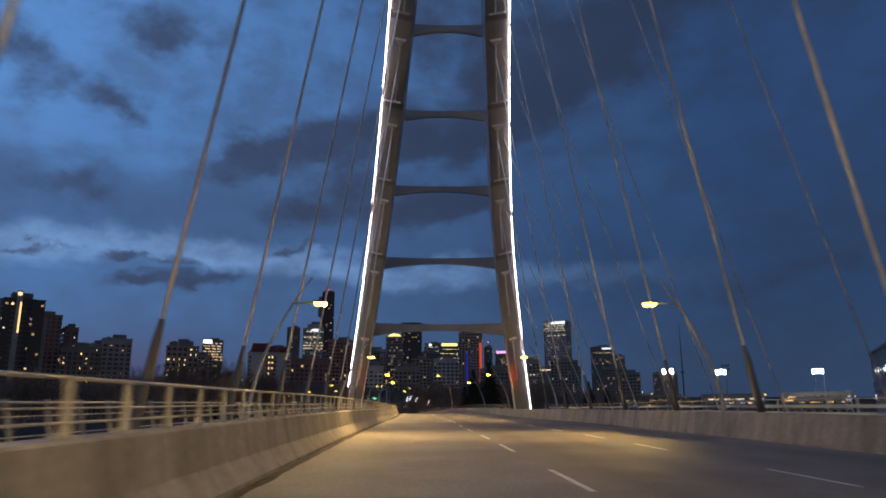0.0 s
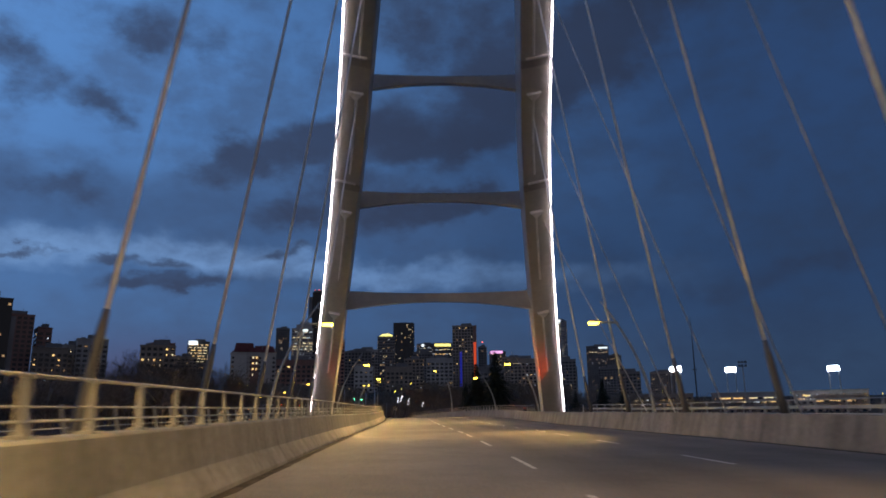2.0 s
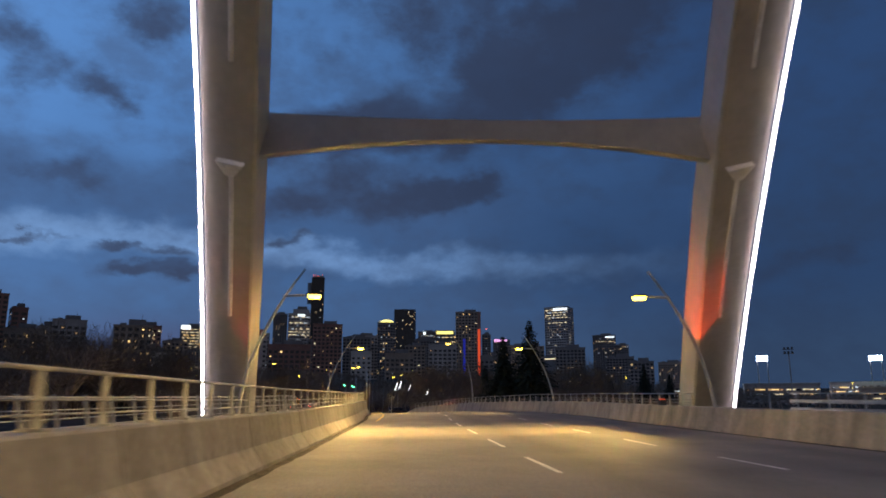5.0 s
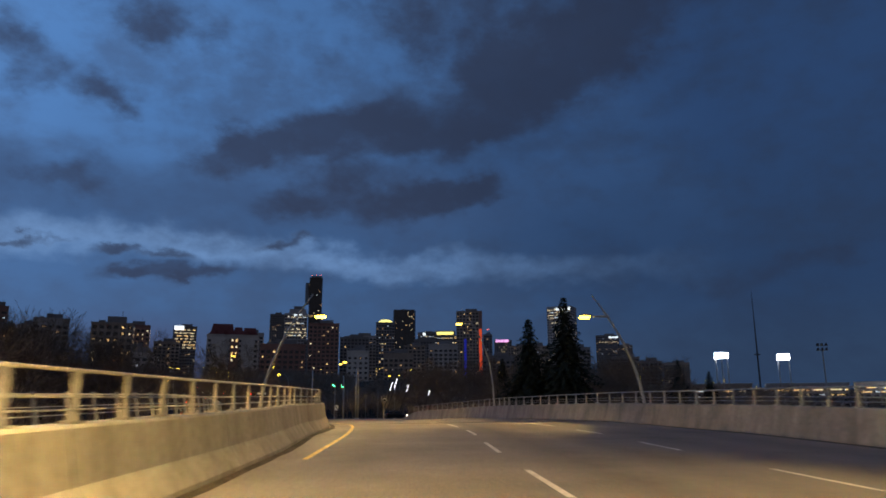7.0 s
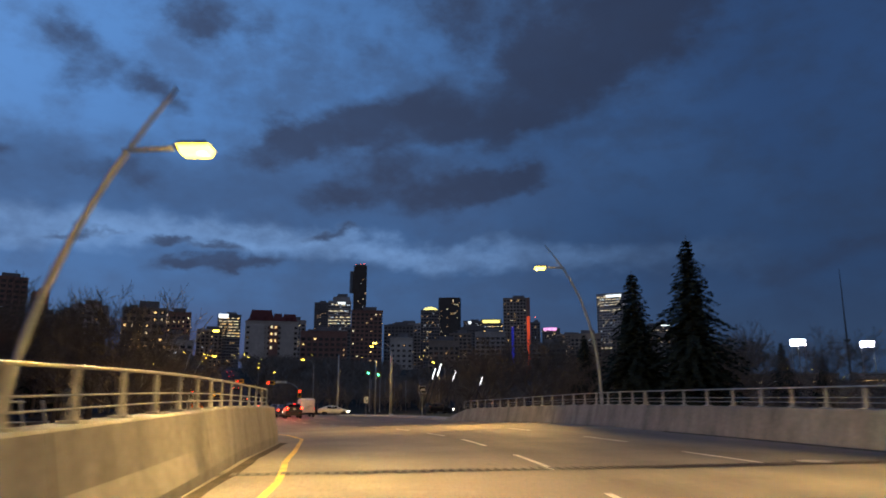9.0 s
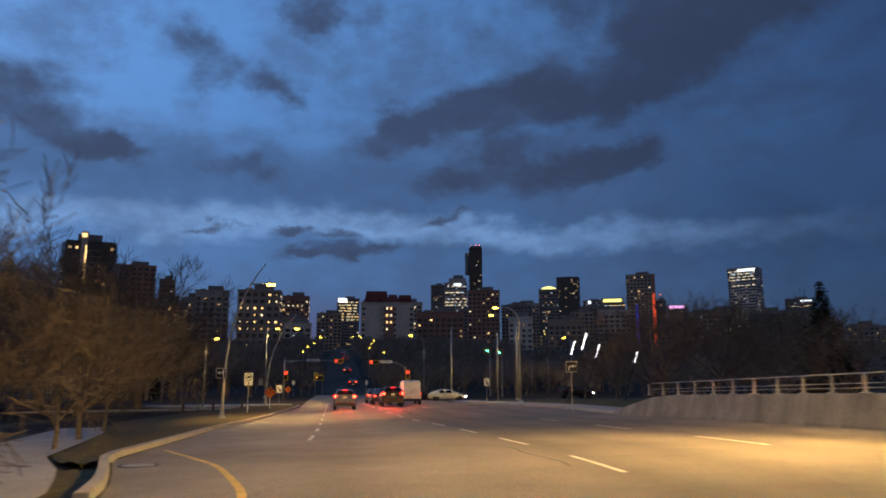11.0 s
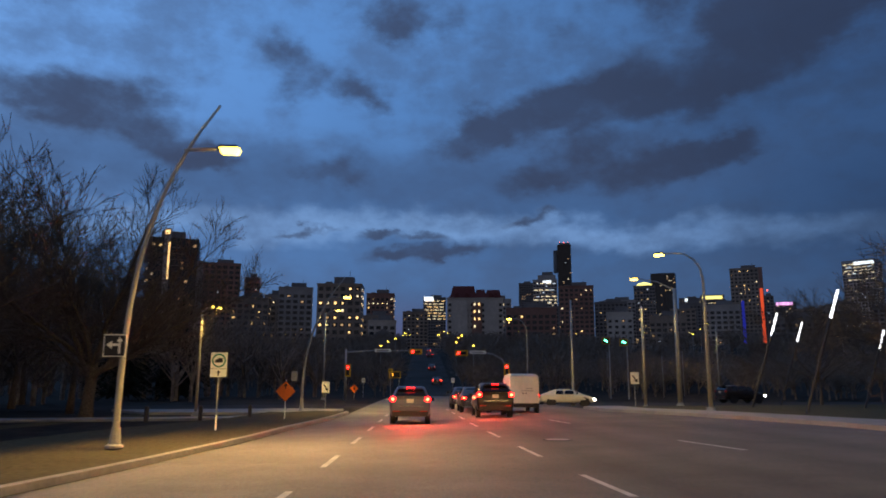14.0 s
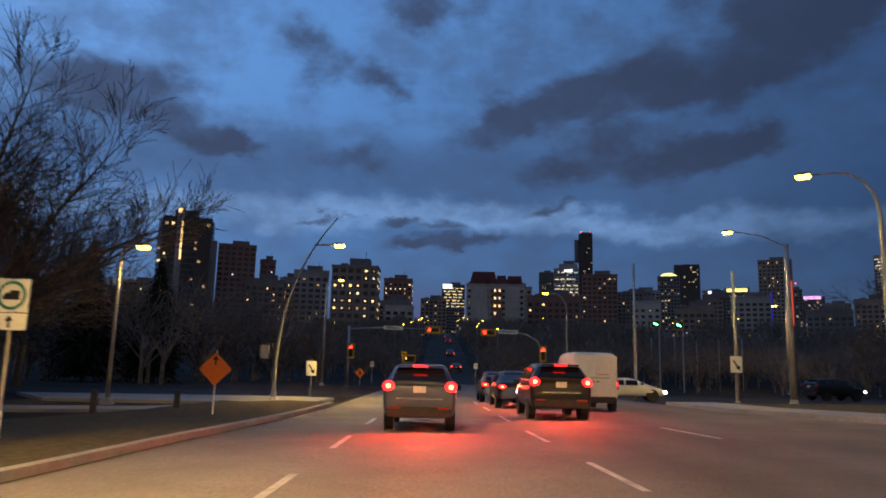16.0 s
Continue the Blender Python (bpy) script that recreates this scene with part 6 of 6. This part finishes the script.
def signal_head(root, c, upright=True, lit=0, lamp=None, turn=0.0):
    """Three lamps in a yellow-edged black housing."""
    m = Matrix.Translation(c) @ pose(0, 0, 0, 0, 0 if upright else -90, 0)
    bm = bmesh.new()
    box(bm, (0, 0.06, 0), (0.60, 0.04, 1.32), m)
    back = part("backplate", bm, housing, root, "yellow-edged backplate")
    bm = bmesh.new()
    box(bm, (0, -0.02, 0), (0.32, 0.14, 1.02), m)
    part("housing", bm, plastic, back)
    for k in range(3):
        z = 0.32 - 0.32 * k
        bm = bmesh.new()
        tube(bm, [m @ Vector((0, -0.085, z)), m @ Vector((0, -0.12, z))], 0.135 if k == lit else 0.105, 14)
        part("lens", bm, (lamp or red_signal) if k == lit else plastic, back)
        bm = bmesh.new()
        tube(bm, [m @ Vector((0, -0.08, z + 0.09)), m @ Vector((0, -0.27, z + 0.07))], [0.05, 0.03], 6)
        part("visor", bm, plastic, back)


def name_bar(root, c, w=1.7):
    bm = bmesh.new()
    box(bm, c, (w, 0.04, 0.34))
    sign = part("street_name_sign", bm, name_plate, root, "pale street name sign")
    bm = bmesh.new()
    box(bm, (c[0], c[1] - 0.025, c[2]), (w * 0.7, 0.008, 0.12))
    part("lettering_bar", bm, galv, sign)


root = thing("traffic_signal", "signal mast with red lights and a straight arm", "traffic light", pose(-46.3, 232.0, 1.9, 0, 0, AHEAD), "traffic signals")
bm = bmesh.new()
tube(bm, [(0, 0, 0), (0, 0, 5.3)], [0.14, 0.10], 10)
part("pole", bm, galv, root, smooth_faces=True)
bm = bmesh.new()
tube(bm, [(0, 0, 5.0), (3.5, 0, 5.22), (7.6, 0, 5.15)], [0.08, 0.06, 0.045], 8)
part("arm", bm, galv, root, smooth_faces=True)
signal_head(root, (0.25, -0.2, 3.1))
signal_head(root, (7.4, -0.1, 5.1), False)
name_bar(root, (3.9, -0.1, 5.2))
root = thing("traffic_signal", "signal mast with red lights and a curved arm", "traffic light", pose(-29.9, 236.0, 1.9, 0, 0, AHEAD), "traffic signals")
bm = bmesh.new()
tube(bm, [(0, 0, 0), (0, 0, 3.6), (-0.4, 0, 4.3), (-1.3, 0, 4.8), (-2.4, 0, 5.0), (-4.6, 0, 5.0)], [0.14, 0.11, 0.09, 0.08, 0.07, 0.05], 10)
part("mast_arm", bm, galv, root, smooth_faces=True)
signal_head(root, (0.1, -0.22, 3.2))
signal_head(root, (-4.6, -0.1, 4.9), False)
name_bar(root, (-2.9, -0.1, 5.0))
for x, y, z, w in ((-19.1, 253.6, 8.8, 1.0), (-21.7, 258.5, 9.3, 0.8)):
    root = thing("arrow_signal", "far signal with a green arrow on a thin pole", "traffic light", pose(x, y, 1.9, 0, 0, 12), "traffic signals")
    bm = bmesh.new()
    tube(bm, [(0.4, 0.1, 0), (0.4, 0.1, z - 1.6)], [0.09, 0.07], 8)
    part("pole", bm, galv, root)
    bm = bmesh.new()
    box(bm, (0, 0, z - 1.9), (1.0, 0.06, 0.85))
    plate = part("backplate", bm, housing, root)
    bm = bmesh.new()
    box(bm, (0, -0.05, z - 1.9), (0.82, 0.06, 0.68))
    part("housing", bm, plastic, plate)
    bm = bmesh.new()
    box(bm, (0, -0.09, 0), (0.5, 0.03, 0.12), Matrix.Translation((0, 0, z - 1.9)) @ pose(0, 0, 0, 0, 30, 0))
    part("arrow", bm, green_signal, plate, "lit green arrow")


# ---------------------------------------------------------------- road signs
sign_face = material("sign_white", (0.82, 0.81, 0.76), 0.45, vary=0.04, stain=0.08, bump=0)
sign_black = material("sign_black", (0.012, 0.012, 0.013), 0.5, vary=0.1, bump=0)
sign_green = material("sign_green", (0.02, 0.20, 0.13), 0.5, vary=0.05, bump=0)
sign_orange = material("sign_orange", (0.95, 0.20, 0.015), 0.5, vary=0.04, stain=0.1, bump=0)


def plate_shape(root, name, pts, y0, thick, mat, label=""):
    """A flat shape cut from sheet, standing in the x-z plane."""
    bm = bmesh.new()
    sweep(bm, [[Vector((x, y0, z)) for x, z in pts], [Vector((x, y0 - thick, z)) for x, z in pts]])
    return part(name, bm, mat, root, label)


def rect(cx, cz, w, h):
    return [(cx - w / 2, cz - h / 2), (cx + w / 2, cz - h / 2), (cx + w / 2, cz + h / 2), (cx - w / 2, cz + h / 2)]


def sign_root(name, label, x, y, z, tall, turn=AHEAD, post=True, r=0.03, white=False):
    root = thing(name, label, "road sign", pose(x, y, z, 0, 0, turn), "road signs")
    if post:
        bm = bmesh.new()
        tube(bm, [(0, 0.04, 0), (0, 0.04, tall)], r, 8)
        part("post", bm, sign_face if white else galv, root)
    return root


def up_arrow(root, cx, cz, s, mat, y0):
    return plate_shape(root, "arrow", [(cx - 0.1 * s, cz - 0.5 * s), (cx + 0.1 * s, cz - 0.5 * s), (cx + 0.1 * s, cz + 0.05 * s), (cx + 0.34 * s, cz + 0.05 * s), (cx, cz + 0.5 * s), (cx - 0.34 * s, cz + 0.05 * s), (cx - 0.1 * s, cz + 0.05 * s)], y0, 0.004, mat)


def turn_arrow(root, s, mat, y0, z, straight=True, flip=1):
    """A bent arrow, with a straight one beside it."""
    part_pts = [(0.18, -0.38), (0.30, -0.38), (0.30, -0.02), (0.22, 0.10), (-0.12, 0.10), (-0.12, 0.24), (-0.40, 0.04), (-0.12, -0.16), (-0.12, -0.02), (0.14, -0.02), (0.18, -0.06)]
    pts = [(flip * x * s, z + q * s) for x, q in part_pts]
    plate_shape(root, "arrow", pts if flip > 0 else pts[::-1], y0, 0.004, mat, "white turn arrow")
    if straight:
        plate_shape(root, "arrow", [(0.185 * s, z - 0.1 * s), (0.295 * s, z - 0.1 * s), (0.295 * s, z + 0.2 * s), (0.40 * s, z + 0.2 * s), (0.24 * s, z + 0.42 * s), (0.08 * s, z + 0.2 * s), (0.185 * s, z + 0.2 * s)], y0 - 0.001, 0.004, mat)


# lane sign on the curved lamp
root = sign_root("lane_sign", "black square lane sign with white arrows, on the lamp", -25.98, 176.05, 2.0, 2.6, post=False)
plate_shape(root, "panel", rect(0, 2.42, 0.56, 0.56), -0.14, 0.02, sign_face)
plate_shape(root, "face", rect(0, 2.42, 0.51, 0.51), -0.161, 0.004, sign_black)
turn_arrow(root, 0.52, sign_face, -0.166, 2.42)
bm = bmesh.new()
box(bm, (0, -0.06, 2.42), (0.08, 0.16, 0.3))
part("clamp", bm, galv, root)
# truck route sign
root = sign_root("truck_route_sign", "white truck route sign with a green ring and arrow plate", -27.36, 182.4, 1.95, 2.55)
plate_shape(root, "panel", rect(0, 2.32, 0.56, 0.54), 0, 0.02, sign_face)
plate_shape(root, "arrow_panel", rect(0, 1.90, 0.56, 0.27), 0, 0.02, sign_face)
bm = bmesh.new()
sweep(bm, [[Vector((math.cos(a) * r, y, 2.32 + math.sin(a) * r)) for r, y in ((0.235, -0.021), (0.235, -0.026), (0.185, -0.026), (0.185, -0.021))] for a in (6.2832 * k / 28 for k in range(29))], caps=False)
part("ring", bm, sign_green, root, "green ring")
plate_shape(root, "pictogram", [(-0.14, 2.25), (0.13, 2.25), (0.13, 2.40), (-0.03, 2.40), (-0.03, 2.36), (-0.09, 2.36), (-0.14, 2.30)], -0.021, 0.005, sign_black, "black truck pictogram")
up_arrow(root, 0, 1.90, 0.2, sign_black, -0.021)
bm = bmesh.new()
tube(bm, [(0, 0.04, 0), (0, 0.04, 0.5)], 0.036, 8)
part("post_sleeve", bm, sign_face, root, "white sleeve on the post")
# roadwork sign
root = sign_root("roadwork_sign", "orange diamond roadwork sign on a thin white post", -29.63, 190.86, 1.95, 1.75, white=True, r=0.022)
plate_shape(root, "panel", [(0, 0.76), (0.46, 1.22), (0, 1.68), (-0.46, 1.22)], 0, 0.015, sign_orange)
up_arrow(root, 0, 1.46, 0.25, sign_black, -0.016)
root = sign_root("roadwork_sign", "small orange diamond roadwork sign across the junction", -49.5, 241.2, 1.9, 1.3, r=0.025)
plate_shape(root, "panel", [(0, 0.68), (0.5, 1.18), (0, 1.68), (-0.5, 1.18)], 0, 0.015, sign_orange)
plate_shape(root, "pictogram", rect(0, 1.18, 0.16, 0.34), -0.016, 0.004, sign_black)
for x, y, z, label in ((-36.6, 208.5, 1.46, "white direction sign with a black arrow"), (-15.4, 211.6, 2.15, "white direction sign with a black arrow on the island")):
    root = sign_root("direction_sign", label, x, y, z, 2.35)
    plate_shape(root, "panel", rect(0, 1.85, 0.56, 0.78), 0, 0.02, sign_face)
    plate_shape(root, "arrow", [(-0.17, 2.02), (-0.11, 2.06), (0.10, 1.76), (0.18, 1.80), (0.17, 1.56), (-0.05, 1.70), (0.03, 1.73)], -0.021, 0.005, sign_black)
root = sign_root("turn_sign", "black square right-turn sign with a white arrow", -6.1, 179.9, 2.2, 2.9, 12)
plate_shape(root, "panel", rect(0, 2.58, 0.62, 0.62), 0, 0.02, sign_face)
plate_shape(root, "face", rect(0, 2.58, 0.57, 0.57), -0.021, 0.004, sign_black)
turn_arrow(root, 0.56, sign_face, -0.026, 2.58, False, -1)
root = sign_root("control_box", "grey signal control box strapped to the lamp", -36.55, 203.9, 1.82, 2.6, post=False)
bm = bmesh.new()
box(bm, (0, 0, 2.2), (0.36, 0.28, 0.62))
part("cabinet", bm, galv, root)

# leaning light wands in the plaza east of the road
wand_mat = glowing("wand_light", (0.95, 0.97, 1.0), 4)
for x, y, k in ((-5.2, 198.6, 1.03), (-6.4, 211.5, 1.05), (-3.9, 219.0, 1.05), (-0.3, 212.3, 0.86)):
    root = thing("light_wand", "leaning dark pole with a glowing white tip", "light sculpture", pose(x - 1.9 * k, y, ground_z(x, y) + 0.1, 0, 0, 8), "light wands")
    bm = bmesh.new()
    tube(bm, [(0, 0, 0), (1.5 * k, 0, 4.7 * k)], 0.07, 8)
    part("pole", bm, dark_steel, root)
    bm = bmesh.new()
    tube(bm, [(1.5 * k, 0, 4.7 * k), (1.92 * k, 0, 6.0 * k)], 0.042, 8)
    part("tip", bm, wand_mat, root, "glowing white tip")

# arrow board at the roadworks
root = thing("arrow_board", "black arrow board with a yellow edge and one lit amber arrow", "arrow board", pose(-51.4, 258.9, 1.9, 0, 0, AHEAD))
for sx in (-0.6, 0.6):
    bm = bmesh.new()
    tube(bm, [(sx, 0.02, -0.1), (sx, 0.02, 2.8)], 0.04, 8)
    part("leg", bm, galv, root)
bm = bmesh.new()
box(bm, (0, 0, 3.05), (1.62, 0.05, 0.92))
board = part("board", bm, housing, root, "yellow-edged board")
bm = bmesh.new()
box(bm, (0, -0.03, 3.05), (1.42, 0.04, 0.72))
part("face", bm, plastic, board, "black face")
for sz in (-1, 1):
    bm = bmesh.new()
    box(bm, (0, 0, 0), (0.26, 0.03, 0.07), Matrix.Translation((-0.35, -0.06, 3.05 + sz * 0.085)) @ pose(0, 0, 0, 0, sz * 45, 0))
    part("chevron_bar", bm, amber_glow, board, "lit amber bar")

# small signs beyond the junction
yellow_face = material("sign_yellow", (0.80, 0.55, 0.02), 0.5, vary=0.04, stain=0.1, bump=0)
root = sign_root("warning_sign", "small yellow warning sign beyond the junction", -51.4, 257.2, 1.9, 3.9)
plate_shape(root, "panel", rect(0, 3.62, 0.62, 0.5), 0, 0.02, yellow_face)
plate_shape(root, "arrow", [(-0.2, 3.56), (0.05, 3.56), (0.05, 3.48), (0.22, 3.62), (0.05, 3.76), (0.05, 3.68), (-0.2, 3.68)], -0.021, 0.005, sign_black)
for x, y in ((-40.0, 250.0), (-53.2, 252.0)):
    root = sign_root("small_sign", "small white sign on a thin post beyond the junction", x, y, 1.9, 2.5)
    plate_shape(root, "panel", rect(0, 2.2, 0.45, 0.6), 0, 0.02, sign_face)
    plate_shape(root, "lettering_bar", rect(0, 2.25, 0.3, 0.1), -0.021, 0.005, galv)
